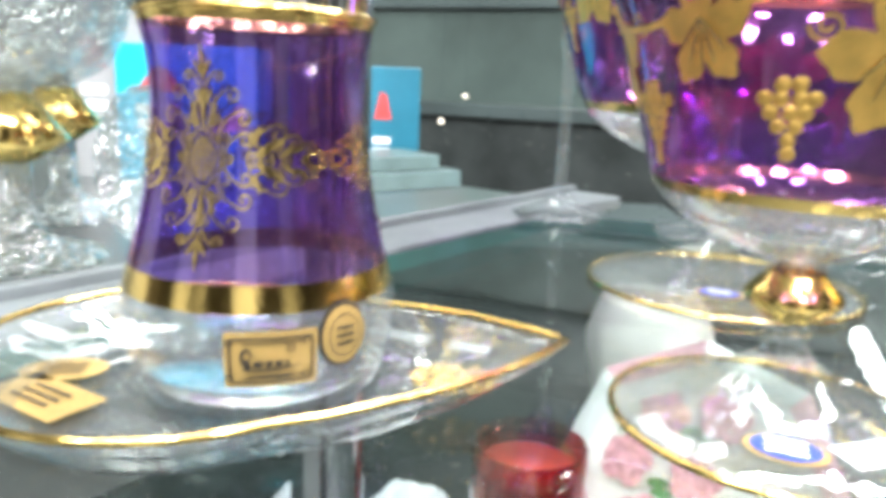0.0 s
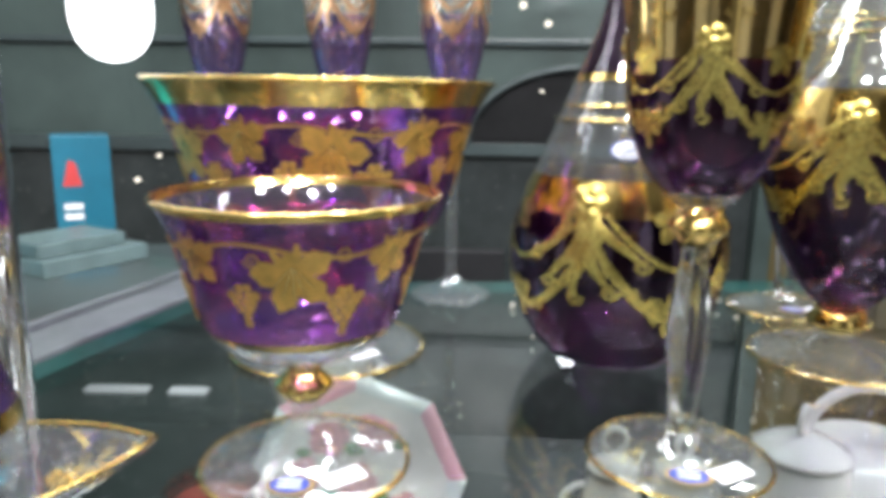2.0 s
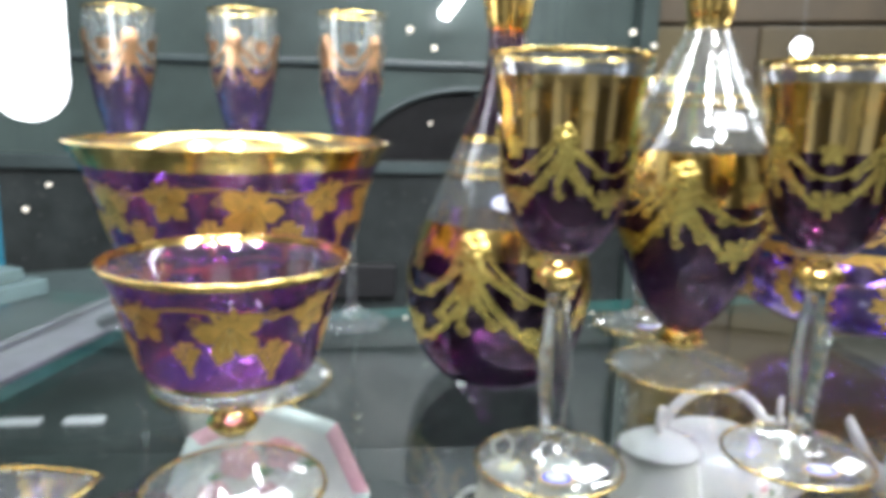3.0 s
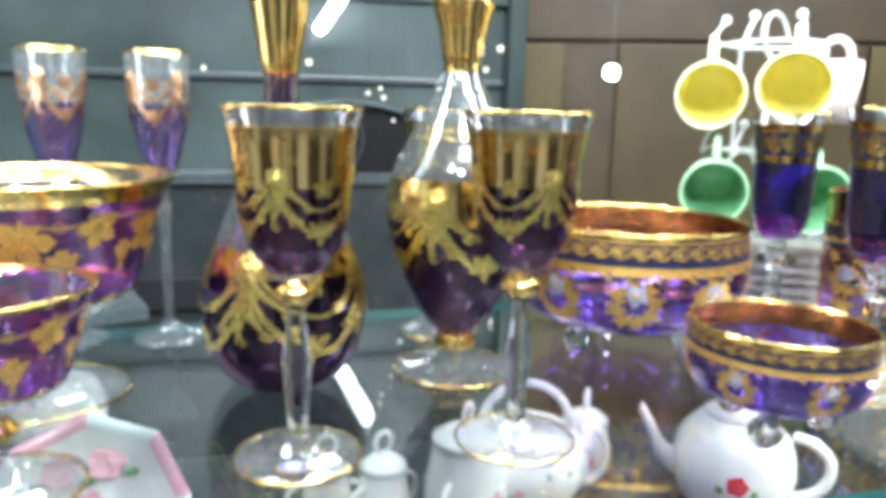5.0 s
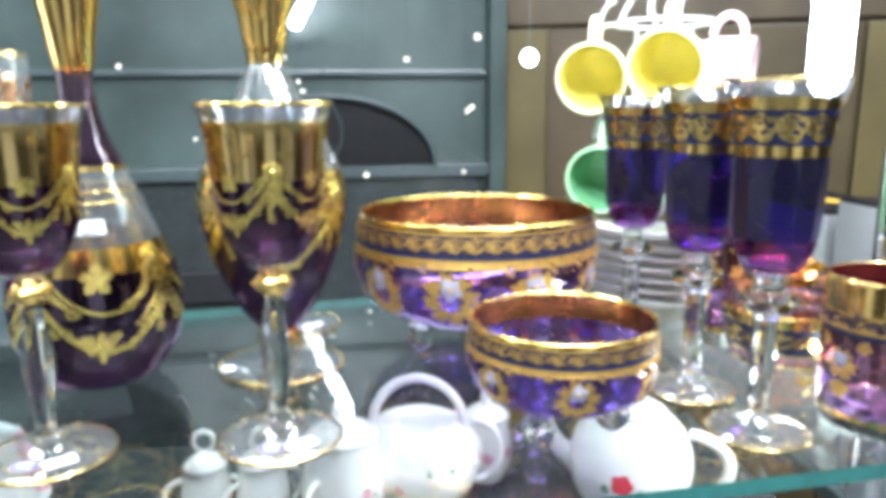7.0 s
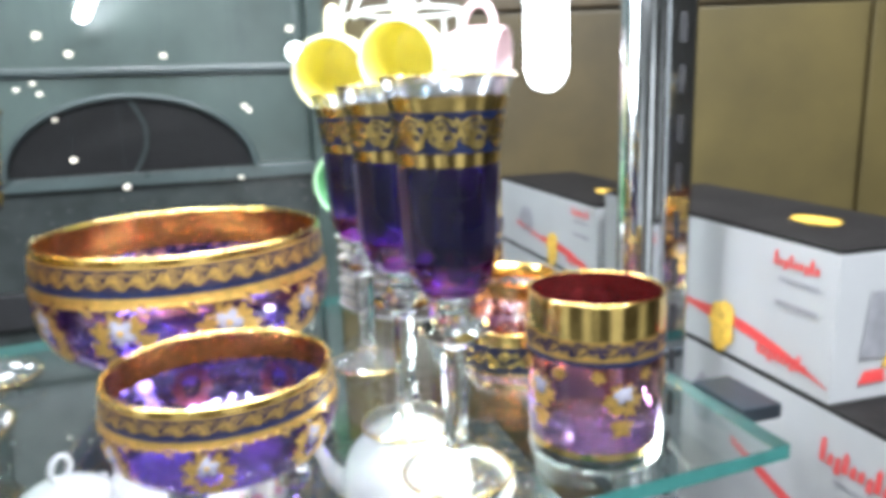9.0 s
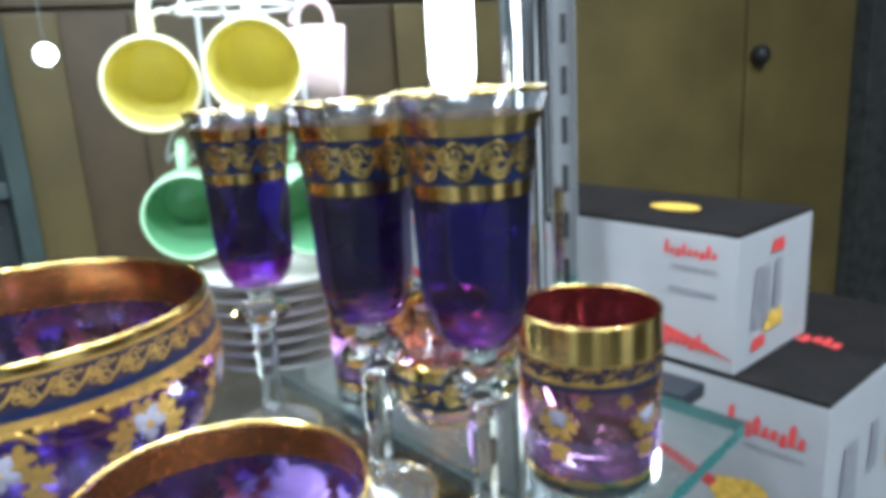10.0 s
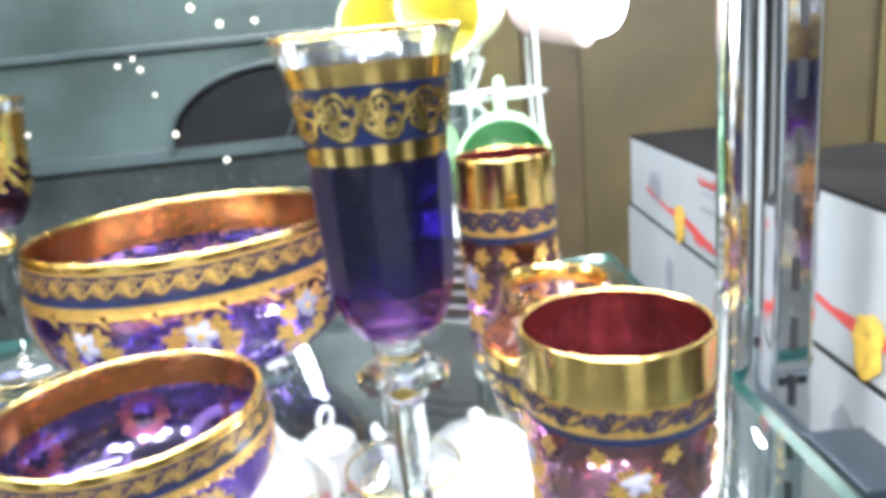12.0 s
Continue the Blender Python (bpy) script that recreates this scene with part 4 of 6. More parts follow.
# gilded festoons that goblets and decanters share
def festoon(g, phase, n, z_top, drop_h, size, gold, parent, mat=0):
    for i in range(n):
        a = phase + 2 * math.pi * i / n
        w = 2 * math.pi / n * g.ref(z_top - drop_h * 0.4)
        g.ribbon(a, z_top, line((0, -0.15 * drop_h), (w, -0.15 * drop_h), 22, 0.62 * drop_h), size * 0.17, mat)
        g.ribbon(a, z_top, line((0.1 * w, -0.05 * drop_h), (0.9 * w, -0.05 * drop_h), 18, 0.36 * drop_h), size * 0.09, mat)
        g.cut("swag", [gold], parent, "gold swag")
        for k in range(1, 8):
            x, y = k / 8 * w, -0.15 * drop_h - 0.62 * drop_h * math.sin(math.pi * k / 8)
            g.fan(a + x / g.ref(z_top), z_top + y + size * 0.08 * (-1) ** k, leaf_outline(size * 0.13, 0.6 * (-1) ** k, 20), mat)
        g.cut("garland_leaf", [gold], parent, "small gold leaves along the swag")["kind"] = "stuff"
        # a bouquet whose long leaves droop and turn out at their tips
        for q, ln, wd in ((-1.15, 0.55, 0.20), (-0.6, 0.84, 0.23), (0.0, 1.0, 0.27), (0.58, 0.90, 0.23), (1.1, 0.60, 0.20)):
            pts = []
            for k in range(11):
                t = k / 10
                pts.append((size * (0.75 * q * t + 0.16 * math.sin(5.5 * t + 2 * q)), -drop_h * 0.62 * ln * t + 0.10 * size * abs(q) * math.sin(math.pi * t)))
            g.ribbon(a, z_top, pts, size * wd, mat, True)
            tip = pts[-1]
            s = 1 if q >= 0 else -1
            g.ribbon(a, z_top, [(tip[0] + s * (p[0] + size * 0.16), tip[1] + p[1]) for p in curl(size * 0.16, 1.2, 12, 1, -1)], size * 0.07, mat)
        g.cut("plume", [gold], parent, "drooping gold leaves with curled tips")["kind"] = "stuff"
        g.off += 0.0004
        for q in range(5):
            g.disc(a, size * 0.20 * math.cos(q * 1.257), z_top + size * (0.06 + 0.20 * math.sin(q * 1.257)), size * 0.19, mat, 8, 0.0008)
        g.disc(a, 0, z_top + size * 0.06, size * 0.16, mat, 8, 0.0016)
        g.off -= 0.0004
        g.cut("rosette", [gold], parent, "raised gold rosette")["kind"] = "stuff"
        for sx in (-1, 1):
            g.ribbon(a + math.pi / n, z_top - 0.70 * drop_h, line((0, 0), (sx * size * 0.42, size * 0.30), 6, 0.14 * size), size * 0.18, mat, True)
            g.ribbon(a + math.pi / n, z_top - 0.70 * drop_h, [(sx * (p[0] + size * 0.40), size * 0.14 + p[1]) for p in curl(size * 0.14, 1.2, 12)], size * 0.08, mat)
        g.ribbon(a + math.pi / n, z_top - 0.66 * drop_h, line((0, size * 0.25), (0, -size * 0.60), 7), size * 0.26, mat, True)
        g.fan(a + math.pi / n, z_top - 0.10 * drop_h, leaf_outline(size * 0.42), mat)
        g.cut("pendant", [gold], parent, "gold pendant")["kind"] = "stuff"


def goblet(at, phase, label):
    t = thing("goblet", (*at, 0), label, "goblet", "gilded purple goblets")
    oc = spline([(0.005, 0.0925), (0.0115, 0.096), (0.0195, 0.1055), (0.0243, 0.118), (0.0262, 0.132), (0.0272, 0.146), (0.0292, 0.1625), (0.0330, 0.1755)], 6)
    rows = shell_rows(oc, 0.0011, [(0, 0.098, 0), (0.098, 0.140, 2), (0.140, 0.1660, 3), (0.1660, 0.1670, 1), (0.1670, 0.1745, 4), (0.1745, 9, 1)], [(0, 0.1670, 0), (0.1670, 0.1745, 4), (0.1745, 9, 1)], 0.0965)
    part("bowl", turned("bowl", [(0.001, 0.0925, 0)] + rows, [CLEAR, GOLD, DARK_PURPLE, AMBER, RIM_GLASS], 96), t)
    part("gilt_rim", ring_mesh("gilt_rim", 0.0325, 0.1758, 0.0007, GOLD), t)
    g = Gilt(oc)
    for i in range(8):
        a = phase + 2 * math.pi * i / 8 + 0.2
        for x in (-0.004, 0.004):
            g.ribbon(a, 0.152, [(x + p[0] + 0.001, p[1]) for p in curl(0.002, 1.3, 14, 1 if x > 0 else -1)], 0.0008)
        g.ribbon(a, 0.152, line((0, -0.012), (0, 0.0135)), 0.0026, 0)
    g.cut("gilt_panelling", [GOLD], t, "gold panelling round the rim")["kind"] = "stuff"
    festoon(g, phase, 4, 0.1435, 0.033, 0.014, SATIN_GOLD, t)
    foot = part("foot", turned("foot", foot_rows(0.0322, 0.010, 0.0058) + [(0.001, 0.0128, 0)], [FOOT_GLASS], 72), t)
    part("foot_rim", ring_mesh("foot_rim", 0.0322, 0.0014, 0.0008, GOLD), foot, "gold line round the foot")
    srows = [(r, z, 0) for r, z in spline([(0.0058, 0.0125), (0.0052, 0.022), (0.0064, 0.035), (0.0073, 0.047), (0.0066, 0.059), (0.0050, 0.072), (0.0046, 0.079)], 4)]
    part("stem", turned("stem", [(0.001, 0.0125, 0)] + srows + [(0.001, 0.079, 0)], [CRYSTAL], 48, 8, (0.013, 0.0785)), t, "facet-cut clear stem")
    krows = [(0.001, 0.079, 0), (0.005, 0.079, 0), (0.0075, 0.082, 0), (0.0104, 0.0855, 0), (0.0104, 0.0872, 0), (0.0072, 0.0905, 0), (0.0052, 0.0928, 0), (0.001, 0.0928, 0)]
    part("knob", turned("knob", krows, [GOLD], 40), t, "gold ring knob")
    foot_tags(t, 0.0322, math.radians(-115), 0.0058)
    return t


BROWN_STAIN = sheet_glass("brownish_violet_stain", [(0.3, (0.47, 0.31, 0.34)), (0.7, (0.60, 0.41, 0.41))], 0.12, 40, (1.0, 0.8, 0.6), 0.1)
AMBER = sheet_glass("amber_gilt_wash", [(0.25, (0.18, 0.11, 0.02)), (0.5, (0.07, 0.045, 0.02)), (0.75, (0.36, 0.22, 0.05))], 0.62, 60, (1.0, 0.75, 0.33), 0.12)
goblet((0.2633, 0.1875), math.radians(-128), "dark purple goblet with gold festoons on a clear cut stem")
goblet((0.3713, 0.1463), math.radians(-100), "dark purple goblet with gold festoons on a clear cut stem")
goblet((0.445, 0.335), math.radians(-60), "dark purple goblet with gold festoons, standing behind a footed decanter")


def decanter_round(at, phase):
    t = thing("decanter", (*at, 0), "round-bellied dark purple decanter with gold festoons", "decanter")
    oc = spline([(0.022, 0.0), (0.034, 0.004), (0.046, 0.021), (0.0515, 0.045), (0.0515, 0.062), (0.047, 0.080), (0.039, 0.100), (0.030, 0.122), (0.0225, 0.142), (0.0150, 0.160), (0.0112, 0.176), (0.0102, 0.192), (0.0122, 0.203), (0.0165, 0.229), (0.0185, 0.240)], 6)
    rows = shell_rows(oc, 0.0014, [(0, 0.077, 2), (0.077, 0.0955, 1), (0.0925, 0.136, 0), (0.136, 0.139, 1), (0.139, 0.196, 3), (0.196, 9, 1)], [(0, 0.196, 0), (0.196, 9, 1)], 0.004)
    part("body", turned("body", [(0.001, 0, 2)] + rows, [CLEAR, GOLD, DARK_PURPLE, SMOKE], 96), t)
    for z in (0.118, 0.1245):
        part("gilt_line", ring_mesh("gilt_line", float(np.interp(z, [p[1] for p in oc], [p[0] for p in oc])) + 0.0003, z, 0.0006, GOLD), t)
    g = Gilt(oc)
    festoon(g, phase, 4, 0.082, 0.066, 0.024, SATIN_GOLD, t)
    sticker(t, oc, math.radians(-118), 0.106, 0.0075, 0.0045, [WHITE_PRINT, STICKER_BLUE], True)
    sticker(t, oc, math.radians(-93), 0.1045, 0.0075, 0.0042, [PAPER, GREY_PRINT])
    return t


SMOKE = sheet_glass("smoky_violet_glass", [(0.25, (0.34, 0.22, 0.34)), (0.75, (0.5, 0.34, 0.48))], 0.08, 30)
decanter_round((0.2986, 0.2946), math.radians(-138))


def decanter_footed(at, phase):
    t = thing("decanter", (*at, 0), "footed purple amphora decanter with a flared gilded lip", "decanter")
    oc = spline([(0.006, 0.0265), (0.0125, 0.0285), (0.024, 0.042), (0.034, 0.061), (0.0405, 0.080), (0.0455, 0.099), (0.0470, 0.117), (0.0445, 0.1345), (0.0355, 0.153), (0.0240, 0.174), (0.0145, 0.194), (0.0116, 0.203), (0.0128, 0.210), (0.0153, 0.2255), (0.0205, 0.243)], 6)
    rows = shell_rows(oc, 0.0014, [(0, 0.106, 2), (0.106, 0.1335, 1), (0.1335, 0.200, 0), (0.200, 9, 1)], [(0, 0.200, 0), (0.200, 9, 1)], 0.031)
    part("body", turned("body", [(0.001, 0.0265, 2)] + rows, [CLEAR, GOLD, DARK_PURPLE], 96), t)
    for z in (0.158, 0.163):
        part("gilt_line", ring_mesh("gilt_line", float(np.interp(z, [p[1] for p in oc], [p[0] for p in oc])) + 0.0003, z, 0.0005, GOLD), t)
    g = Gilt(oc)
    festoon(g, phase, 4, 0.120, 0.056, 0.022, SATIN_GOLD, t)
    foot = part("foot", turned("foot", foot_rows(0.0412, 0.009, 0.008) + [(0.0078, 0.0145, 0), (0.001, 0.0145, 0)], [FOOT_GLASS], 72), t)
    part("foot_rim", ring_mesh("foot_rim", 0.0412, 0.0014, 0.0009, GOLD), foot, "gold line round the foot")
    part("knob", turned("knob", [(0.001, 0.0142, 0), (0.009, 0.0142, 0), (0.0145, 0.018, 0), (0.0152, 0.021, 0), (0.0125, 0.0245, 0), (0.0115, 0.028, 0), (0.001, 0.028, 0)], [GOLD], 48), t, "gold ring knob")
    sticker(t, oc, math.radians(-112), 0.150, 0.008, 0.0042, [PAPER, GREY_PRINT])
    return t


decanter_footed((0.4053, 0.2552), math.radians(-142))


def flute(at):
    t = thing("champagne_flute", (*at, 0), "pale violet champagne flute with gilded ornament on a thin clear stem", "flute", "champagne flutes behind the bowls")
    oc = spline([(0.004, 0.120), (0.009, 0.126), (0.0147, 0.142), (0.0188, 0.161), (0.0210, 0.183), (0.0227, 0.212)], 5)
    rows = shell_rows(oc, 0.001, [(0, 0.175, 1), (0.175, 0.211, 0), (0.211, 9, 2)], [(0, 0.211, 0), (0.211, 9, 2)], 0.125)
    part("bowl", turned("bowl", [(0.001, 0.120, 0)] + rows, [CLEAR, PALE_VIOLET, GOLD], 64), t)
    g = Gilt(oc)
    festoon(g, 0.4, 4, 0.192, 0.036, 0.014, ROSE_GOLD, t)
    part("foot", turned("foot", foot_rows(0.0262, 0.012, 0.004) + [(r, z, 0) for r, z in spline([(0.0038, 0.016), (0.0034, 0.05), (0.0042, 0.088), (0.006, 0.099), (0.0038, 0.108), (0.004, 0.121)], 4)], [CLEAR], 48), t, "clear stem and foot")
    return t


PALE_VIOLET = sheet_glass("pale_violet_stain", [(0.25, (0.50, 0.40, 0.78)), (0.75, (0.66, 0.48, 0.72))], 0.10, 30)
ROSE_GOLD = surface("rose_gilding", (0.80, 0.50, 0.30), 0.3, 1.0, 0.2, 120, 0.1, 900)
fl = flute((0.2539, 0.4195))
copy_thing(fl, pose(0.1885, 0.4469, 0, 0, 0, 40))
copy_thing(fl, pose(0.1159, 0.4836, 0, 0, 0, 80))


# bowls with copper lustre and a blue band
def band_scrolls(g, z, h, n, phase, mat=0, fat=1.0):
    for i in range(n):
        a = phase + 2 * math.pi * i / n
        w = 2 * math.pi / n * g.ref(z)
        s = 1 if i % 2 else -1
        g.ribbon(a, z, line((0, -s * 0.3 * h), (w, s * 0.3 * h), 8, 0.12 * h), 0.16 * h * fat, mat, True)
        g.ribbon(a, z, [(p[0] + 0.30 * w, 0.15 * h * s + p[1]) for p in curl(0.27 * h, 1.5, 16, s, s)], 0.13 * h * fat, mat)
        g.ribbon(a, z, [(p[0] + 0.62 * w, -0.12 * h * s + p[1]) for p in curl(0.22 * h, 1.4, 14, -s, s)], 0.12 * h * fat, mat)
        g.fan(a + 0.5 * w / g.ref(z), z + 0.26 * h * s, leaf_outline(0.18 * h * fat, 0.5 * s, 20), mat)


def lustre_bowl(name, at, k, h, phase, label, rim_r, belly):
    t = thing(name, (*at, 0), label, "bowl", "purple bowls with a copper lustre inside")
    b0 = 0.018
    zz = lambda f: b0 + (h - b0) * f
    oc = spline([(0.012 * k, b0), (belly * 0.62, zz(0.05)), (belly * 0.87, zz(0.2)), (belly * 0.98, zz(0.42)), (belly, zz(0.62)), (belly * 0.985, zz(0.80)), (rim_r, h)], 6)
    z1, z2, z3 = zz(0.705), zz(0.752), zz(0.80)
    bands = [(0, zz(0.50), 7), (zz(0.50), z1, 7), (z1, z2, 5), (z2, z3, 4), (z3, zz(0.80), 5), (zz(0.80), zz(0.945), 3), (zz(0.945), zz(0.962), 5), (zz(0.962), 9, 1)]
    rows = shell_rows(oc, 0.0016, bands, [(0, zz(0.68), 8), (zz(0.68), zz(0.97), 6), (zz(0.97), 9, 1)], b0 + 0.004)
    part("bowl", turned("bowl", [(0.001, b0, 7)] + rows, [CLEAR, GOLD, PURPLE, SCROLL_INK, ENAMEL_BLUE, MATT_GOLD, COPPER, LAVENDER, INNER_VIOLET], 112), t)
    part("gilt_rim", ring_mesh("gilt_rim", rim_r - 0.0006, h + 0.0004, 0.0011, GOLD, 96), t)
    g = Gilt(oc)
    m = 10 if k > 1.3 else 7
    for i in range(m):
        a = phase + 2 * math.pi * i / m
        q = (h - b0) * 0.17
        for j in range(8):
            aa = j * math.pi / 4 + 0.2
            g.fan(a + 0.95 * q * math.cos(aa) / g.ref(zz(0.4)), zz(0.44) + 1.0 * q * math.sin(aa) - 0.1 * q, leaf_outline(0.52 * q, aa + 1.2 * (i % 2), 20), 0)
        g.off = 0.0009
        g.fan(a, zz(0.52), leaf_outline(0.66 * q, 0.3 * i, 30), 1, 0.0006)
        g.off = 0.0013
        g.disc(a, 0, zz(0.52), 0.16 * q, 0, 8, 0.0006)
        g.off = 0.0004
        g.cut("flower", [MATT_GOLD, ENAMEL_WHITE], t, "white enamel flower among gold leaves")["kind"] = "stuff"
        for j in range(9):
            x = (j + 0.5) / 9 * 2 * math.pi / m * belly
            g.disc(a, x, zz(0.685), 0.11 * q, 0, 8)
            g.ribbon(a, zz(0.70), line((x - 0.004 * k, 0), (x, -0.10 * q - 0.35 * q * (j in (2, 6))), 5), 0.18 * q, 0, True)
        g.cut("lace_edge", [MATT_GOLD], t, "lacy lower edge of the gold band")["kind"] = "stuff"
    g = Gilt(oc)
    band_scrolls(g, zz(0.872), (h - b0) * 0.155, 84 if k > 1.3 else 64, phase, 0, 0.46)
    part("gilt_scrollwork", g.mesh("gilt_scrollwork", [MATT_GOLD]), t, "gold scrollwork on a dark blue band")["kind"] = "stuff"
    for i in range(3):
        a = phase + 0.9 + i * 2 * math.pi / 3
        bm = bmesh.new()
        bmesh.ops.create_icosphere(bm, subdivisions=2, radius=0.0115 if k > 1.3 else 0.0095)
        rr = 0.0105 if k > 1.3 else 0.0087
        ob = part("ball_foot", from_bm("ball_foot", bm, CRYSTAL), t, "faceted clear crystal ball foot")
        ob.matrix_local = Matrix.Translation((belly * 0.55 * math.cos(a), belly * 0.55 * math.sin(a), rr + 0.0009)) @ Matrix.Rotation(i, 4, "Z")
    return t


SCROLL_INK = surface("dark_blue_gilt_ink", (0.035, 0.025, 0.045), 0.35, 0.3, 0.4, 150, 0.1, 900)
OLIVE_GOLD = surface("dark_gilt_ground", (0.16, 0.10, 0.06), 0.3, 0.8, 0.4, 150, 0.1, 900)
lustre_bowl("lustre_bowl", (0.5519, 0.239), 1.75, 0.0978, 0.2, "large purple glass bowl with copper inside and gold band", 0.086, 0.089)
lustre_bowl("lustre_bowl", (0.5073, 0.0810), 1.0, 0.0634, 0.6, "small purple glass bowl with copper inside and gold band", 0.0490, 0.0508)


def tall_glass(at, phase):
    t = thing("tall_glass", (*at, 0), "tall blue-violet stemmed glass with a broad gold and blue band", "stemmed glass", "tall blue-violet stemmed glasses")
    oc = spline([(0.006, 0.0865), (0.0125, 0.0895), (0.0178, 0.098), (0.0206, 0.112), (0.0214, 0.130), (0.0222, 0.148), (0.0240, 0.166), (0.0268, 0.1785), (0.0297, 0.186)], 6)
    bands = [(0, 0.0905, 0), (0.0905, 0.107, 7), (0.107, 0.149, 2), (0.149, 0.1545, 1), (0.1545, 0.156, 4), (0.156, 0.170, 5), (0.170, 0.1715, 4), (0.1715, 0.1775, 1), (0.1775, 0.185, 3), (0.185, 9, 1)]
    rows = shell_rows(oc, 0.0012, bands, [(0, 0.149, 8), (0.149, 0.1775, 6), (0.1775, 9, 3)], 0.092)
    part("bowl", turned("bowl", [(0.001, 0.0865, 0)] + rows, [CLEAR, GOLD, BLUE_PURPLE, RIM_GLASS, ENAMEL_BLUE, ENAMEL_BLUE, OLIVE_GOLD, PURPLE, SOFT_CLEAR], 120, 12, (0.0885, 0.147)), t)
    g = Gilt(oc)
    band_scrolls(g, 0.1630, 0.0170, 22, phase, 0, 0.66)
    part("gilt_scrollwork", g.mesh("gilt_scrollwork", [GOLD]), t, "gold scrollwork on blue enamel")["kind"] = "stuff"
    foot = part("foot", turned("foot", foot_rows(0.026, 0.012, 0.006) + [(0.001, 0.0148, 0)], [FOOT_GLASS], 64), t)
    part("foot_rim", ring_mesh("foot_rim", 0.026, 0.0014, 0.0007, GOLD), foot, "gold line round the foot")
    srows = [(r, z, 0) for r, z in spline([(0.006, 0.0145), (0.0055, 0.030), (0.0065, 0.046), (0.0060, 0.060), (0.0068, 0.0655), (0.0150, 0.0715), (0.0152, 0.0745), (0.0078, 0.080), (0.0070, 0.0868)], 3)]
    part("stem", turned("stem", [(0.001, 0.0145, 0)] + srows + [(0.001, 0.0868, 0)], [CRYSTAL], 48, 8, (0.015, 0.0865)), t, "facet-cut clear stem with a collar")
    for i in range(8):
        a = 2 * math.pi * (i + 0.5) / 8
        q = [(0, 0.0023), (0.0052, 0), (0, -0.0023), (-0.0052, 0)]
        vs = [(0.0154 * math.cos(a) - x * math.sin(a), 0.0154 * math.sin(a) + x * math.cos(a), 0.073 + z) for x, z in q] + [(0.0147 * math.cos(a) - x * math.sin(a), 0.0147 * math.sin(a) + x * math.cos(a), 0.073 + z) for x, z in q]
        part("lozenge", link_mesh("lozenge", vs, [(3, 2, 1, 0), (4, 5, 6, 7), (0, 1, 5, 4), (1, 2, 6, 5), (2, 3, 7, 6), (3, 0, 4, 7)], [GOLD if i % 2 else STICKER_INK], None, False), t)
    return t


tg = tall_glass((0.5970, 0.0249), 0.3)
copy_thing(tg, pose(0.6115, 0.0838, 0, 0, 0, 22) @ Matrix.Scale(0.985, 4))
copy_thing(tg, pose(0.6473, 0.1754, 0, 0, 0, 60) @ Matrix.Scale(0.965, 4))


def tumbler(name, at, r, h, label, phase, group="gold-banded tumblers"):
    t = thing(name, (*at, 0), label, "tumbler", group)
    oc = spline([(r * 0.90, 0.0), (r * 0.955, 0.0015), (r * 0.965, h * 0.12), (r * 0.985, h * 0.45), (r, h * 0.75), (r * 0.995, h)], 16)
    z = lambda f: h * f
    bands = [(0, z(0.10), 0), (z(0.10), z(0.135), 1), (z(0.135), z(0.36), 2), (z(0.36), z(0.655), 3), (z(0.655), z(0.685), 4), (z(0.685), z(0.80), 5), (z(0.80), 9, 1)]
    rows = shell_rows(oc, 0.0016, bands, [(0, z(0.66), 2), (z(0.66), 9, 6)], h * 0.11)
    part("body", turned("body", [(0.001, 0, 0)] + rows, [CLEAR, GOLD, LAVENDER, BROWN_STAIN, ENAMEL_BLUE, MATT_GOLD, RUBY], 96), t)
    part("glass_base", turned("glass_base", [(0.001, 0.0004, 0), (r * 0.88, 0.0004, 0), (r * 0.93, 0.003, 0), (r * 0.93, h * 0.1, 0), (0.001, h * 0.105, 0)], [CRYSTAL], 64), t, "thick clear glass base")
    g = Gilt(oc)
    band_scrolls(g, z(0.75), z(0.105), 30, phase)
    g.cut("dark_scrollwork", [SCROLL_INK], t)["kind"] = "stuff"
    for i in range(5):
        a = phase + 2 * math.pi * i / 5
        q = h * 0.09
        for j in range(6):
            aa = j * math.pi / 3
            g.fan(a + 0.75 * q * math.cos(aa) / r, z(0.46) + 0.7 * q * math.sin(aa), leaf_outline(0.55 * q, aa, 20), 0)
        g.fan(a, z(0.30), leaf_outline(0.8 * q), 0)
        g.off = 0.0009
        g.fan(a, z(0.50), leaf_outline(0.72 * q, 0.3 * i, 30), 1, 0.0006)
        g.off = 0.0004
        g.fan(a + 0.35, z(0.60), leaf_outline(0.5 * q, 0.8, 20), 0)
        g.fan(a - 0.35, z(0.60), leaf_outline(0.5 * q, -0.8, 20), 0)
        g.cut("flower", [MATT_GOLD, ENAMEL_WHITE], t, "gold flower with a white enamel heart")
    return t


tumbler("tumbler", (0.6659, -0.0015), 0.0334, 0.0838, "purple tumbler with a broad gold band and a ruby inside", math.radians(-190))
tumbler("tall_tumbler", (0.7056, 0.1419), 0.0262, 0.1234, "taller purple tumbler with a broad gold band", math.radians(-100))


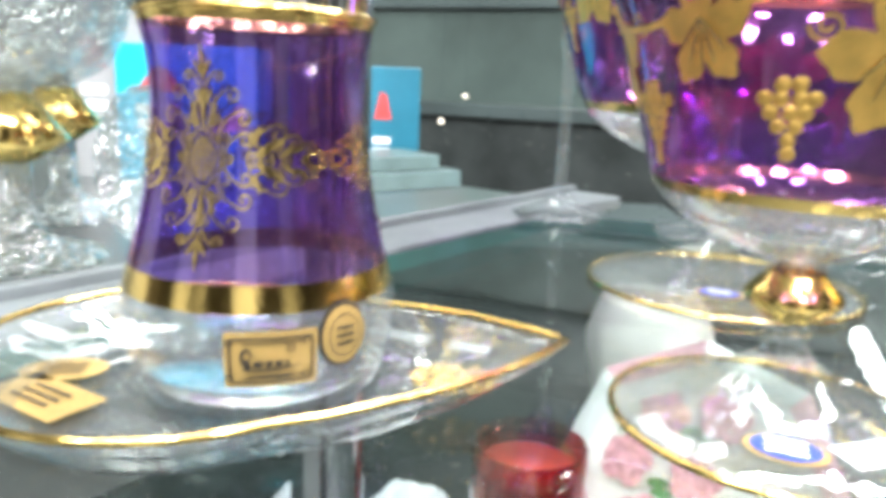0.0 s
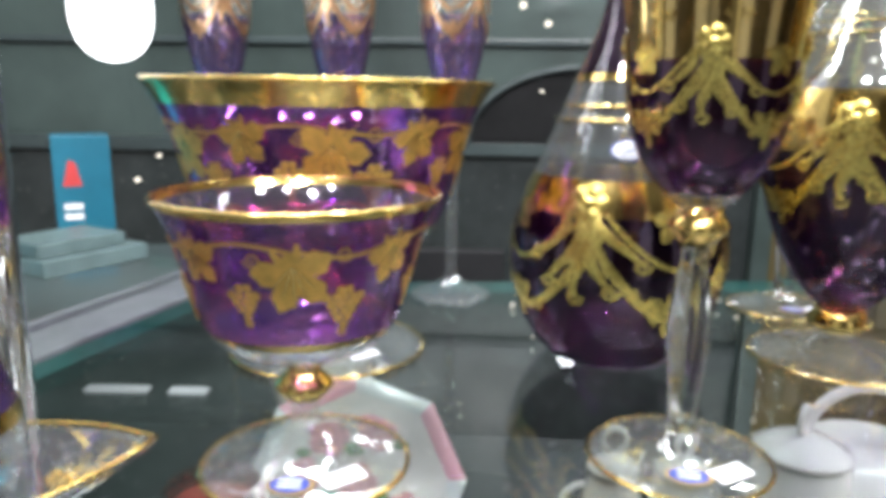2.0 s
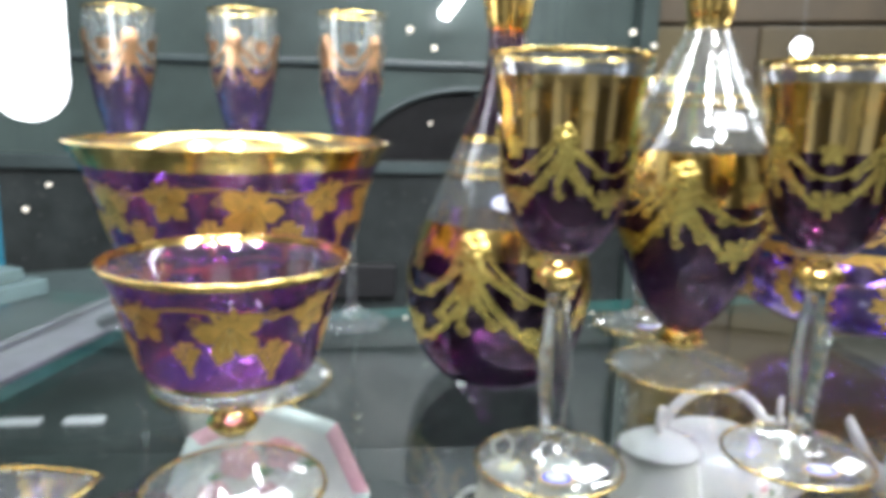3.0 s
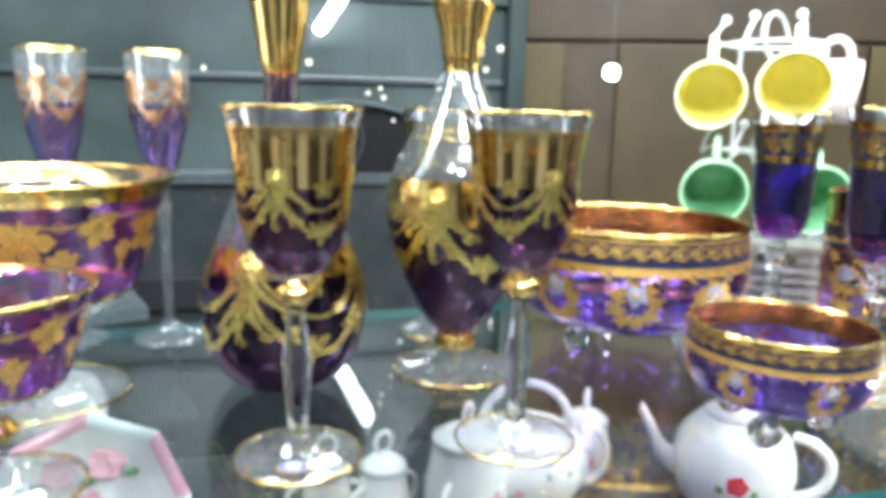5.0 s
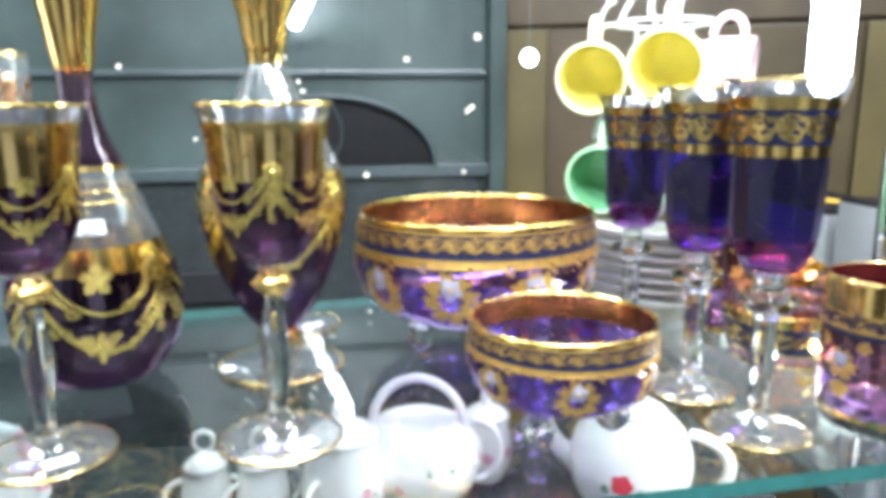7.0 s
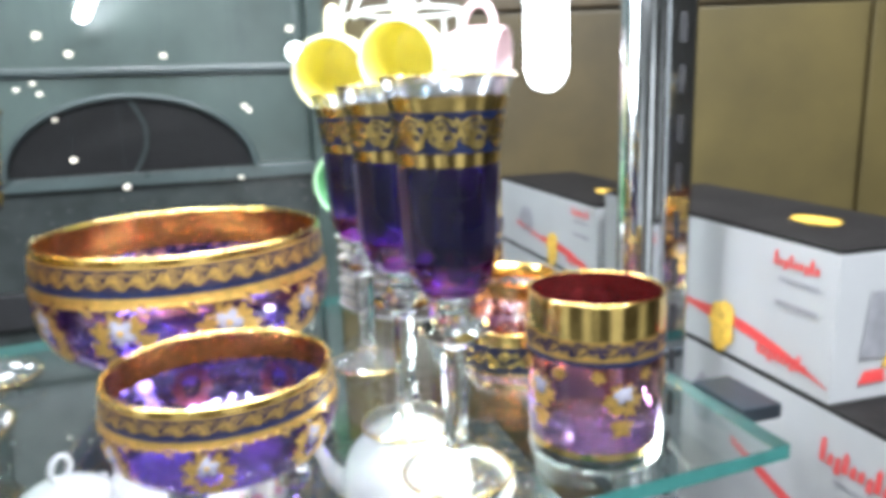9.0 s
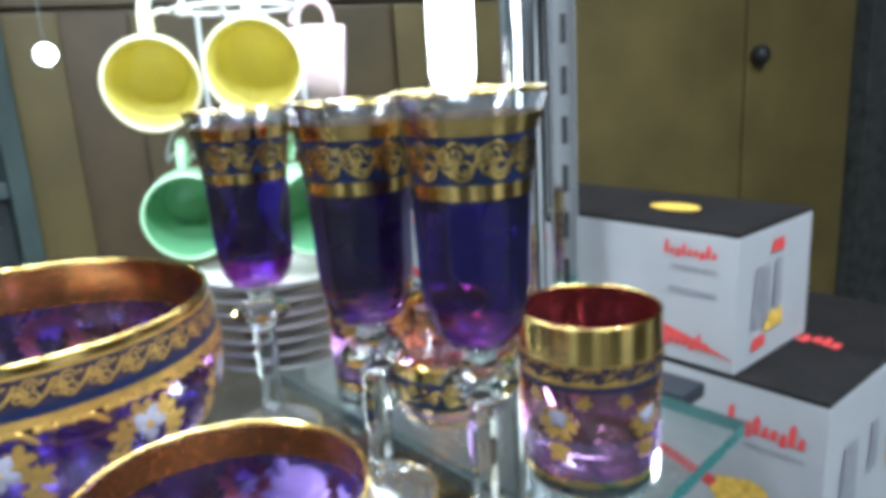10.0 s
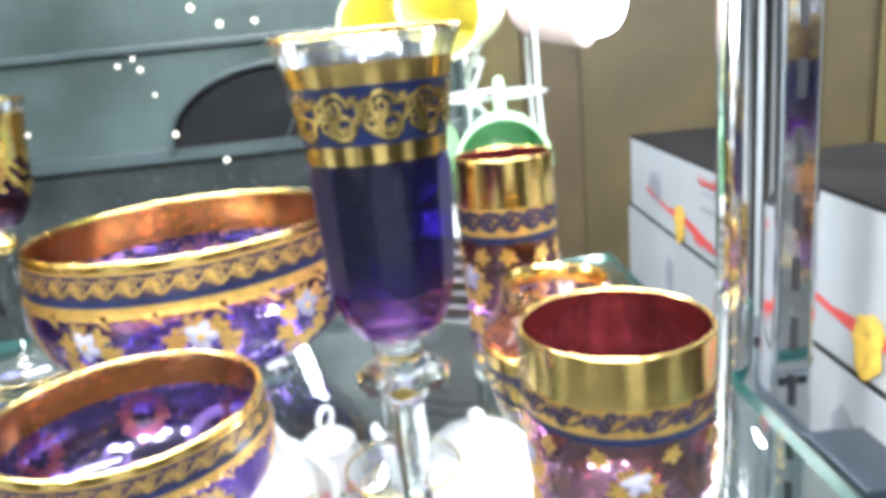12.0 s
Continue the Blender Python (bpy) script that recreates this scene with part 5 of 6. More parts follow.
def sugar_bowl(at):
    t = thing("sugar_bowl", (*at, 0), "small clear and gold sugar bowl with a pinkish domed lid", "sugar bowl")
    oc = spline([(0.022, 0.0), (0.028, 0.0015), (0.033, 0.012), (0.0360, 0.026), (0.0370, 0.042)], 5)
    rows = shell_rows(oc, 0.0014, [(0, 0.007, 0), (0.007, 0.0095, 1), (0.0095, 0.0155, 3), (0.0155, 0.0175, 1), (0.0175, 0.034, 4), (0.034, 9, 1)], [(0, 0.0175, 0), (0.0175, 0.036, 5), (0.036, 9, 1)], 0.005)
    part("body", turned("body", [(0.001, 0, 0)] + rows, [CLEAR, GOLD, PINK_GLASS, LAVENDER, ENAMEL_BLUE, COPPER], 80), t)
    g = Gilt(oc)
    band_scrolls(g, 0.026, 0.014, 16, 0.2)
    part("gilt_scrollwork", g.mesh("gilt_scrollwork", [GOLD]), t)["kind"] = "stuff"
    lid = spline([(0.0355, 0.043), (0.0340, 0.048), (0.0270, 0.0600), (0.0255, 0.070)], 4)
    part("lid", turned("lid", [(0.034, 0.0428, 0)] + [(r, z, 0) for r, z in lid] + [(0.0245, 0.070, 1), (0.0258, 0.060, 0), (0.0325, 0.048, 0), (0.034, 0.0432, 0)], [PINK_GLASS, GOLD], 64), t)
    return t


PINK_GLASS = sheet_glass("pinkish_glass", [(0.3, (0.90, 0.74, 0.84)), (0.7, (0.96, 0.86, 0.90))], 0.08, 40)
sugar_bowl((0.698, 0.086))


# ---- the mug rack ----
rack = thing("mug_rack", (0.766, 0.270, 0), "white enamelled wire mug rack behind the stemmed glasses", "mug rack")
part("base_ring", ring_mesh("base_ring", 0.052, 0.0035, 0.003, WHITE_WIRE), rack)
part("post", tube("post", [(0.012 * math.cos(k * 0.5), 0.012 * math.sin(k * 0.5), 0.0035 + k * 0.0085) for k in range(32)], 0.0024, WHITE_WIRE), rack)
part("handle", tube("handle", [(0.0 + 0.018 * math.cos(math.pi * k / 14), 0.018 * math.sin(math.pi * k / 14) * 0.2, 0.248 + 0.022 * math.sin(math.pi * k / 14)) for k in range(15)], 0.0020, WHITE_WIRE), rack)
for z in (0.242, 0.145):
    part("ring", ring_mesh("ring", 0.042, z, 0.0018, WHITE_WIRE), rack)
for k in range(6):
    a = math.radians(140 + 48 * (k % 3))
    z = 0.245 if k < 3 else 0.152
    hook = part("hook", tube("hook", [((0.040 + 0.020 * math.sin(math.pi * t / 12)) * math.cos(a) - 0.006 * math.sin(a) * math.cos(math.pi * t / 6), (0.040 + 0.020 * math.sin(math.pi * t / 12)) * math.sin(a), z + 0.010 - 0.022 * t / 12 + 0.008 * math.cos(math.pi * t / 6)) for t in range(13)], 0.0017, WHITE_WIRE), rack)
    bm = bmesh.new()
    bmesh.ops.create_uvsphere(bm, u_segments=12, v_segments=8, radius=0.0045)
    ob = part("ball", from_bm("ball", bm, WHITE_WIRE, True), hook)
    ob.matrix_local = Matrix.Translation((0.046 * math.cos(a), 0.046 * math.sin(a), z + 0.018))
    if k < 3:
        b = math.radians(-60 + 70 * k)
        part("leg", tube("leg", [(0.050 * math.cos(b), 0.050 * math.sin(b), 0.004), (0.042 * math.cos(b), 0.042 * math.sin(b), 0.145), (0.042 * math.cos(b), 0.042 * math.sin(b), 0.242)], 0.0018, WHITE_WIRE), rack)


def hanging_cup(mouth, to, r, outer, inner, label):
    """A cup hung by its handle; mouth: the middle of its rim; to: the way its mouth faces."""
    t = new("mug")
    t.empty_display_size = 0.02
    t.matrix_world = Matrix.Translation(mouth) @ Vector(to).to_track_quat("Z", "Y").to_matrix().to_4x4()
    tagged(t, label, "mug", "mugs on the wire rack")
    oc = spline([(r * 0.50, -r * 1.75), (r * 0.62, -r * 1.7), (r * 0.85, -r * 1.25), (r * 0.95, -r * 0.7), (r, 0.0)], 6)
    rows = shell_rows(oc, r * 0.085, [], [(-9, -0.0006, 1)], -r * 1.62)
    part("body", turned("body", [(0.001, -r * 1.75, 0)] + rows, [outer, inner], 64), t)
    hd = [(0, r * 0.93 + 0.62 * r * math.sin(math.pi * k / 12), -r * 0.35 - r * 0.45 + r * 0.45 * math.cos(math.pi * k / 12)) for k in range(13)]
    part("handle", tube("handle", hd, r * 0.12, outer), t)
    return t


hanging_cup((0.6949, 0.2825, 0.1942), (-0.72, -0.62, -0.16), 0.0305, YELLOW_OUT, YELLOW_IN, "pale yellow mug hanging by its handle, yellow inside")
hanging_cup((0.7083, 0.212, 0.2010), (-0.80, -0.52, -0.14), 0.0300, YELLOW_OUT, YELLOW_IN, "pale yellow mug hanging by its handle, yellow inside")
hanging_cup((0.7017, 0.2748, 0.1075), (-0.74, -0.60, -0.14), 0.0300, GREEN_OUT, GREEN_IN, "pale green mug hanging by its handle, green inside")
hanging_cup((0.737, 0.197, 0.1075), (-0.45, -0.85, -0.12), 0.0300, GREEN_OUT, GREEN_IN, "pale green mug hanging low on the wire rack")
hanging_cup((0.822, 0.222, 0.200), (0.5, -0.85, -0.12), 0.0295, PINK_OUT, PINK_OUT, "pale pink mug hanging on the wire rack")
for k in range(7):
    s = thing("saucer", (0.722 + 0.0012 * (k % 2), 0.230, 0.006 + 0.0088 * k), "white porcelain saucer in a stack under the mugs", "saucer", "stacked white saucers")
    rows = [(0.001, 0, 0), (0.026, 0, 0), (0.028, 0.002, 0), (0.046, 0.0060, 0), (0.054, 0.0105, 0), (0.0545, 0.0113, 0), (0.053, 0.0112, 0), (0.045, 0.0075, 0), (0.027, 0.0040, 0), (0.001, 0.0036, 0)]
    part("dish", turned("dish", rows, [CHINA], 56), s)
    part("rim_line", ring_mesh("rim_line", 0.0543, 0.0112, 0.0006, GREY_METAL, 56), s)
    s.matrix_world = pose(0.722 + 0.0012 * (k % 2), 0.230, 0.0062 + 0.0088 * k, 0, 4, 0)


# ---- the cardboard boxes beside the shelf ----
BD, BN = Vector((0.403, 0.915, 0)).normalized(), Vector((0.915, -0.403, 0)).normalized()
B0 = Vector((0.8077, -0.058, -0.005))
BM = Matrix.Translation(B0) @ Matrix(((BD.x, BN.x, 0, 0), (BD.y, BN.y, 0, 0), (0, 0, 1, 0), (0, 0, 0, 1)))


def print_bar(parent, name, pts, mat, n_off):
    """A flat printed shape on the face of a box. pts: (along, height)."""
    vs = [(a, -n_off, z) for a, z in pts]
    return part(name, link_mesh(name, vs, [tuple(range(len(vs)))], [mat], None, False), parent)


def swoosh(parent, a0, a1, z0, z1, wide, mat, n_off):
    top, bot = [], []
    for k in range(13):
        t = k / 12
        a = a0 + (a1 - a0) * t
        z = z0 + (z1 - z0) * t ** 2
        w = wide * math.sin(math.pi * min(1, 0.08 + t * 0.9)) * 0.5
        top.append((a, z + w))
        bot.append((a, z - w))
    return print_bar(parent, "swoosh", top + bot[::-1], mat, n_off)


def wordmark(parent, a0, a1, z, h, mat, n_off):
    """Joined script-like strokes in place of a maker's name."""
    w, m = a1 - a0, 9
    for k in range(m):
        t0, t1 = (k + 0.08) / m, (k + 0.86) / m
        tall = (0.95, 0.5, 0.5, 0.82, 0.5, 0.5, 0.45, 0.9, 0.5)[k]
        low = (0.0, 0.0, -0.18, 0.0, 0.0, 0.02, -0.15, 0.0, 0.0)[k]
        lean = 0.02 * w
        pts = [(a0 + w * t0, z + h * low), (a0 + w * t1, z + h * low), (a0 + w * t1 - w * 0.01 + lean, z + h * (tall - 0.12)), (a0 + w * (t0 + t1) / 2 + lean, z + h * tall), (a0 + w * t0 + lean, z + h * (tall - 0.2))]
        print_bar(parent, "stroke", pts, mat, n_off)


def carton(a0, a1, d, z0, z1, label, kind, dark_top=True):
    t = new("cardboard_box")
    t.empty_display_size = 0.03
    t.matrix_world = BM @ Matrix.Translation((a0, 0, z0))
    tagged(t, label, "box", "white appliance boxes beside the shelf")
    w, h = a1 - a0, z1 - z0
    part("body", from_bm("body", box_bm(w - 0.001, d, h - 0.003, 0.0012, (w / 2, d / 2, (h - 0.003) / 2)), CARD), t)
    if dark_top:
        part("lid", from_bm("lid", box_bm(w - 0.001, d, 0.003, 0.0008, (w / 2, d / 2, h - 0.0015)), CARD_DARK), t, "black printed lid")
        n = 20
        vs = [(w * 0.28 + 0.019 * math.cos(2 * math.pi * k / n), d * 0.5 + 0.012 * math.sin(2 * math.pi * k / n), h + 0.0006) for k in range(n)]
        part("oval_mark", link_mesh("oval_mark", vs, [tuple(range(n))], [GOLD_PRINT], None, False), t, "golden oval mark")
        for k in range(6 if kind == "lower" else 0):
            x, y = w * 0.10 + 0.007 * k, d * 0.42 + 0.002 * (k % 3)
            vs = [(x, y, h + 0.0006), (x + 0.0062, y, h + 0.0006), (x + 0.0055, y + 0.010 + 0.006 * (k % 2), h + 0.0006), (x + 0.001, y + 0.012, h + 0.0006)]
            part("red_stroke", link_mesh("red_stroke", vs, [(0, 1, 2, 3)], [RED_PRINT], None, False), t)
    o = 0.0008
    if kind == "upper":
        wordmark(t, 0.052, 0.014, h * 0.80, h * 0.11, RED_PRINT, o)
        print_bar(t, "text_line", [(0.014, h * 0.70), (0.046, h * 0.70), (0.046, h * 0.725), (0.014, h * 0.725)], GREY_PRINT, o)
        print_bar(t, "text_line", [(0.014, h * 0.52), (0.048, h * 0.52), (0.048, h * 0.56), (0.014, h * 0.56)], GREY_PRINT, o)
        swoosh(t, 0.13, 0.002, h * 0.30, h * 0.10, 0.008, RED_PRINT, o)
        wordmark(t, 0.062, 0.018, h * 0.13, h * 0.13, RED_PRINT, o + 0.0004)
        print_bar(t, "appliance_picture", [(0.155, h * 0.30), (0.185, h * 0.30), (0.192, h * 0.5), (0.18, h * 0.66), (0.160, h * 0.66), (0.150, h * 0.5)], GREY_PRINT, o)
        print_bar(t, "red_band", [(0.105, h * 0.22), (0.20, h * 0.36), (0.20, h * 0.41), (0.105, h * 0.27)], RED_PRINT, o)
        pts = [(0.098 + 0.014 * (1 + 0.18 * math.sin(5 * k)) * math.cos(2 * math.pi * k / 22), h * 0.22 + 0.018 * (1 + 0.18 * math.cos(7 * k)) * math.sin(2 * math.pi * k / 22)) for k in range(22)]
        print_bar(t, "food_picture", pts, GOLD_PRINT, o + 0.0006)
        # the end of the box, with its small pictures
        for y, z, sy, sz, m in ((0.030, 0.5, 0.012, 0.02, GREY_PRINT), (0.052, 0.55, 0.006, 0.016, GREY_PRINT), (0.048, 0.28, 0.014, 0.006, GOLD_PRINT), (0.028, 0.16, 0.010, 0.004, RED_PRINT), (0.05, 0.83, 0.01, 0.004, RED_PRINT)):
            vs = [(-0.0006 + 0.0, y - sy, h * z - sz), (-0.0006, y + sy, h * z - sz), (-0.0006, y + sy * 0.8, h * z + sz), (-0.0006, y - sy * 0.6, h * z + sz)]
            part("picture", link_mesh("picture", vs, [(0, 1, 2, 3)], [m], None, False), t)
    else:
        wordmark(t, 0.062, 0.012, h - 0.034, 0.017, RED_PRINT, o)
        print_bar(t, "text_line", [(0.012, h - 0.043), (0.05, h - 0.043), (0.05, h - 0.041), (0.012, h - 0.041)], GREY_PRINT, o)
        print_bar(t, "red_band", [(0.0, h - 0.105), (0.14, h - 0.062), (0.14, h - 0.056), (0.0, h - 0.092)], RED_PRINT, o)
        pts = [(0.052 + 0.020 * (1 + 0.2 * math.sin(5 * k)) * math.cos(2 * math.pi * k / 22), h - 0.083 + 0.017 * (1 + 0.2 * math.cos(7 * k)) * math.sin(2 * math.pi * k / 22)) for k in range(22)]
        print_bar(t, "food_picture", pts, GOLD_PRINT, o + 0.0006)
        print_bar(t, "appliance_picture", [(0.165, h - 0.06), (0.182, h - 0.06), (0.186, h - 0.035), (0.176, h - 0.022), (0.163, h - 0.03)], GREY_PRINT, o)
        for y, z, sy, sz, m in ((0.035, -0.06, 0.014, 0.022, GREY_PRINT), (0.075, -0.055, 0.008, 0.018, GREY_PRINT), (0.11, -0.06, 0.008, 0.02, GOLD_PRINT)):
            vs = [(-0.0006, y - sy, h + z - sz), (-0.0006, y + sy, h + z - sz), (-0.0006, y + sy * 0.8, h + z + sz), (-0.0006, y - sy * 0.6, h + z + sz)]
            part("picture", link_mesh("picture", vs, [(0, 1, 2, 3)], [m], None, False), t)
    return t


carton(0.0, 0.270, 0.102, 0.0, 0.092, "white cardboard appliance box with red print and a black lid", "upper")
carton(0.285, 0.545, 0.102, 0.0, 0.076, "white cardboard appliance box with red print, further along the row", "upper")
carton(-0.058, 0.235, 0.20, -0.175, -0.0006, "white cardboard appliance box with red print under a smaller one", "lower")
carton(0.240, 0.56, 0.20, -0.175, -0.0006, "white cardboard appliance box with red print under a smaller one", "lower")
stand = new("box_shelf", None)
stand.matrix_world = BM
tagged(stand, "grey board shelf under the appliance boxes", "shelf", kind="structure")
part("board", from_bm("board", box_bm(1.1, 0.34, 0.016, 0.001, (0.2, 0.16, -0.1835)), TEAL_DARK), stand)


# ---- porcelain on the lower shelf, seen through the glass ----
def roses(parent, curve, spots, r, red=False):
    g = Gilt(curve, 0.0006)
    for a, z in spots:
        for j in range(5):
            q = 2 * math.pi * j / 5
            g.disc(a, 0.6 * r * math.cos(q), z + 0.6 * r * math.sin(q), 0.6 * r, 0, 10, 0.0002)
        g.off += 0.0004
        g.disc(a, 0, z, 0.5 * r, 0, 10, 0.0002)
        for sx in (-1, 1):
            g.fan(a + sx * 1.7 * r / g.ref(z), z - 0.7 * r, leaf_outline(0.6 * r, sx, 16), 1)
        g.off -= 0.0004
    part("painted_roses", g.mesh("painted_roses", [ROSE_RED if red else ROSE, LEAF_GREEN]), parent, "painted roses with leaves")


def teapot(at, turn):
    t = thing("teapot", (*at, LOW), "glossy white porcelain teapot with a red flower", "teapot", turn=turn)
    oc = spline([(0.030, 0.0), (0.036, 0.002), (0.050, 0.022), (0.056, 0.048), (0.050, 0.075), (0.036, 0.092), (0.032, 0.096)], 6)
    part("body", turned("body", [(0.001, 0, 0)] + [(r, z, 0) for r, z in oc] + [(0.029, 0.096, 0), (0.001, 0.094, 0)], [CHINA], 72), t)
    part("lid", turned("lid", [(0.001, 0.0965, 0), (0.030, 0.0965, 0), (0.028, 0.101, 0), (0.015, 0.107, 0), (0.004, 0.109, 0), (0.001, 0.1092, 0)], [CHINA], 48), t)
    part("lid_knob", turned("lid_knob", [(0.001, 0.1088, 0), (0.004, 0.109, 0), (0.0045, 0.111, 0), (0.0065, 0.115, 0), (0.0058, 0.1185, 0), (0.003, 0.1205, 0), (0.001, 0.121, 0)], [CHINA], 32), bpy.data.objects[t.children[-1].name])
    sp = spline([(0.050, 0.040), (0.066, 0.052), (0.076, 0.072), (0.088, 0.094)], 6)
    vs, fs = [], []
    for i, (x, z) in enumerate(sp):
        rr = 0.0125 - 0.0075 * i / (len(sp) - 1)
        for k in range(16):
            a = 2 * math.pi * k / 16
            vs.append((-x + 0.35 * rr * math.cos(a), rr * math.sin(a), z + rr * math.cos(a) * 0.9))
    for i in range(len(sp) - 1):
        fs += [(i * 16 + k, i * 16 + (k + 1) % 16, (i + 1) * 16 + (k + 1) % 16, (i + 1) * 16 + k) for k in range(16)]
    fs.append(tuple(range((len(sp) - 1) * 16, len(sp) * 16)))
    part("spout", link_mesh("spout", vs, fs, [CHINA]), t)
    part("handle", tube("handle", [(0.050 + 0.036 * math.sin(math.pi * k / 16), 0, 0.050 + 0.030 * math.cos(math.pi * k / 16)) for k in range(17)], 0.0052, CHINA), t)
    roses(t, oc, [(-1.62, 0.05)], 0.0085, True)
    return t


teapot((0.7215, 0.241), -48)


def lidded_jar(at, r, h, label, turn=0):
    t = thing("lidded_jar", (*at, LOW), label, "jar", "white porcelain lidded jars", turn=turn)
    oc = spline([(r * 0.6, 0), (r * 0.7, 0.002), (r * 0.98, h * 0.3), (r, h * 0.55), (r * 0.86, h * 0.9), (r * 0.84, h)], 5)
    part("body", turned("body", [(0.001, 0, 0)] + [(a, z, 0) for a, z in oc] + [(0.001, h, 0)], [CHINA], 56), t)
    lid = part("lid", turned("lid", [(0.001, h, 0), (r * 0.9, h, 0), (r * 0.86, h + 0.004, 0), (r * 0.5, h + 0.011, 0), (r * 0.15, h + 0.015, 0), (0.001, h + 0.0152, 0)], [CHINA], 48), t)
    part("knob_ring", tube("knob_ring", [(0.0085 * math.cos(2 * math.pi * k / 20), 0, h + 0.0235 + 0.0095 * math.sin(2 * math.pi * k / 20)) for k in range(20)], 0.0024, CHINA, 8, True), lid, "ring-shaped porcelain knob")
    roses(t, oc, [(-1.9, h * 0.55), (-1.2, h * 0.45), (-2.7, h * 0.5), (-0.4, h * 0.55)], 0.0048)
    for sx in (-1, 1):
        part("handle", tube("handle", [(sx * (r * 0.92 + 0.016 * math.sin(math.pi * k / 12)), 0, h * 0.5 + 0.017 * math.cos(math.pi * k / 12)) for k in range(13)], 0.0026, CHINA), t)
    return t


lidded_jar((0.420, 0.382), 0.024, 0.060, "small white porcelain jar with painted roses and ring knob", 10)
lidded_jar((0.376, 0.404), 0.022, 0.058, "small white porcelain jar with painted roses and ring knob", -20)
lidded_jar((0.479, 0.338), 0.036, 0.090, "tall white porcelain jar with painted roses and ring knob", 30)
basket = thing("porcelain_basket", (0.564, 0.359, LOW), "white porcelain basket with a tall loop handle", "basket", turn=-35)
oc = spline([(0.036, 0), (0.040, 0.002), (0.056, 0.025), (0.060, 0.048), (0.050, 0.068), (0.036, 0.076)], 5)
part("body", turned("body", [(0.001, 0, 0)] + [(a, z, 0) for a, z in oc] + [(0.033, 0.076, 0), (0.001, 0.073, 0)], [CHINA], 64, 16, (0.01, 0.1)), basket)
part("loop_handle", tube("loop_handle", [(0.044 * math.cos(math.pi * k / 20), 0, 0.068 + 0.050 * math.sin(math.pi * k / 20)) for k in range(21)], 0.0046, CHINA), basket)
for sx, out_, hh in ((1, 0.024, 0.030), (-1, 0.018, 0.022)):
    part("side_loop", tube("side_loop", [(sx * (0.054 + out_ * math.sin(math.pi * k / 14)), 0, 0.048 + hh * math.cos(math.pi * k / 14)) for k in range(15)], 0.0040, CHINA), basket)
roses(basket, oc, [(-2.2, 0.05), (-1.1, 0.055), (-1.7, 0.035), (-0.3, 0.05)], 0.006)
lidded_jar((0.636, 0.352), 0.026, 0.066, "white porcelain jar with painted roses beside a basket", 35)

dish = new("scalloped_dish", None)
dish.matrix_world = Matrix.Translation((0.190, 0.420, LOW + 0.0690)) @ Matrix.Rotation(math.radians(-12), 4, "Z") @ Matrix.Rotation(math.radians(64), 4, "X")
tagged(dish, "pale blue porcelain dish with pink roses, leaning", "dish")
vs, fs, ix = [], [], []
n = 64
prof = [(0.02, 0), (0.45, 0), (0.62, 0.004), (0.84, 0.010), (1.0, 0.016), (1.0, 0.0135), (0.84, 0.0075), (0.62, 0.0012), (0.45, -0.003), (0.02, -0.003)]
for f, z in prof:
    for k in range(n):
        a = 2 * math.pi * k / n
        q = math.cos(math.pi / 8) / math.cos((a % (math.pi / 4)) - math.pi / 8)
        vs.append((0.072 * f * q * math.cos(a), 0.072 * f * q * math.sin(a), z))
for i in range(len(prof) - 1):
    for k in range(n):
        fs.append((i * n + k, i * n + (k + 1) % n, (i + 1) * n + (k + 1) % n, (i + 1) * n + k))
        ix.append((1 if (k // 8) % 2 else 2) if i == 3 else 0)
fs += [tuple(reversed(range(n))), tuple(range((len(prof) - 1) * n, len(prof) * n))]
ix += [0, 0]
PINK_GLAZE = surface("pink_glaze", (0.72, 0.36, 0.42), 0.15, 0.0, 0.06, 40, 0.0, 300, 0.5, 0.3)
part("dish", link_mesh("dish", vs, [tuple(reversed(f)) for f in fs], [CHINA, CHINA_BLUE, PINK_GLAZE], ix), dish)
fvs, ffs, fix = [], [], []
for j in range(7):
    a, rr = j * 0.9 + 0.3, 0.036 if j else 0.0
    cx, cy = rr * math.cos(a), rr * math.sin(a)
    for p in range(6):
        b0 = len(fvs)
        px, py = cx + (0.0075 * math.cos(p * 1.2566) if p < 5 else 0), cy + (0.0075 * math.sin(p * 1.2566) if p < 5 else 0)
        fvs += [(px + 0.0068 * math.cos(2 * math.pi * k / 10), py + 0.0068 * math.sin(2 * math.pi * k / 10), 0.0052 + 0.0004 * p) for k in range(10)]
        ffs.append(tuple(range(b0, b0 + 10)))
        fix.append(0)
    for s in (-1, 1):
        b0 = len(fvs)
        fvs += [(cx + s * 0.017 + 0.006 * math.cos(2 * math.pi * k / 8), cy - 0.010 + 0.003 * math.sin(2 * math.pi * k / 8), 0.0056) for k in range(8)]
        ffs.append(tuple(range(b0, b0 + 8)))
        fix.append(1)
part("painted_roses", link_mesh("painted_roses", fvs, ffs, [ROSE, LEAF_GREEN], fix, False), dish, "pink painted roses with leaves")
prop = new("china_pedestal", None)
prop.matrix_world = pose(0.180, 0.500, LOW)
tagged(prop, "white fluted porcelain vase behind a leaning dish", "vase")
part("body", turned("body", [(0.001, 0, 0)] + [(r, z, 0) for r, z in spline([(0.03, 0), (0.034, 0.004), (0.022, 0.03), (0.030, 0.08), (0.038, 0.12), (0.030, 0.145)], 5)] + [(0.001, 0.142, 0)], [CHINA], 48, 12, (0.02, 0.13)), prop)

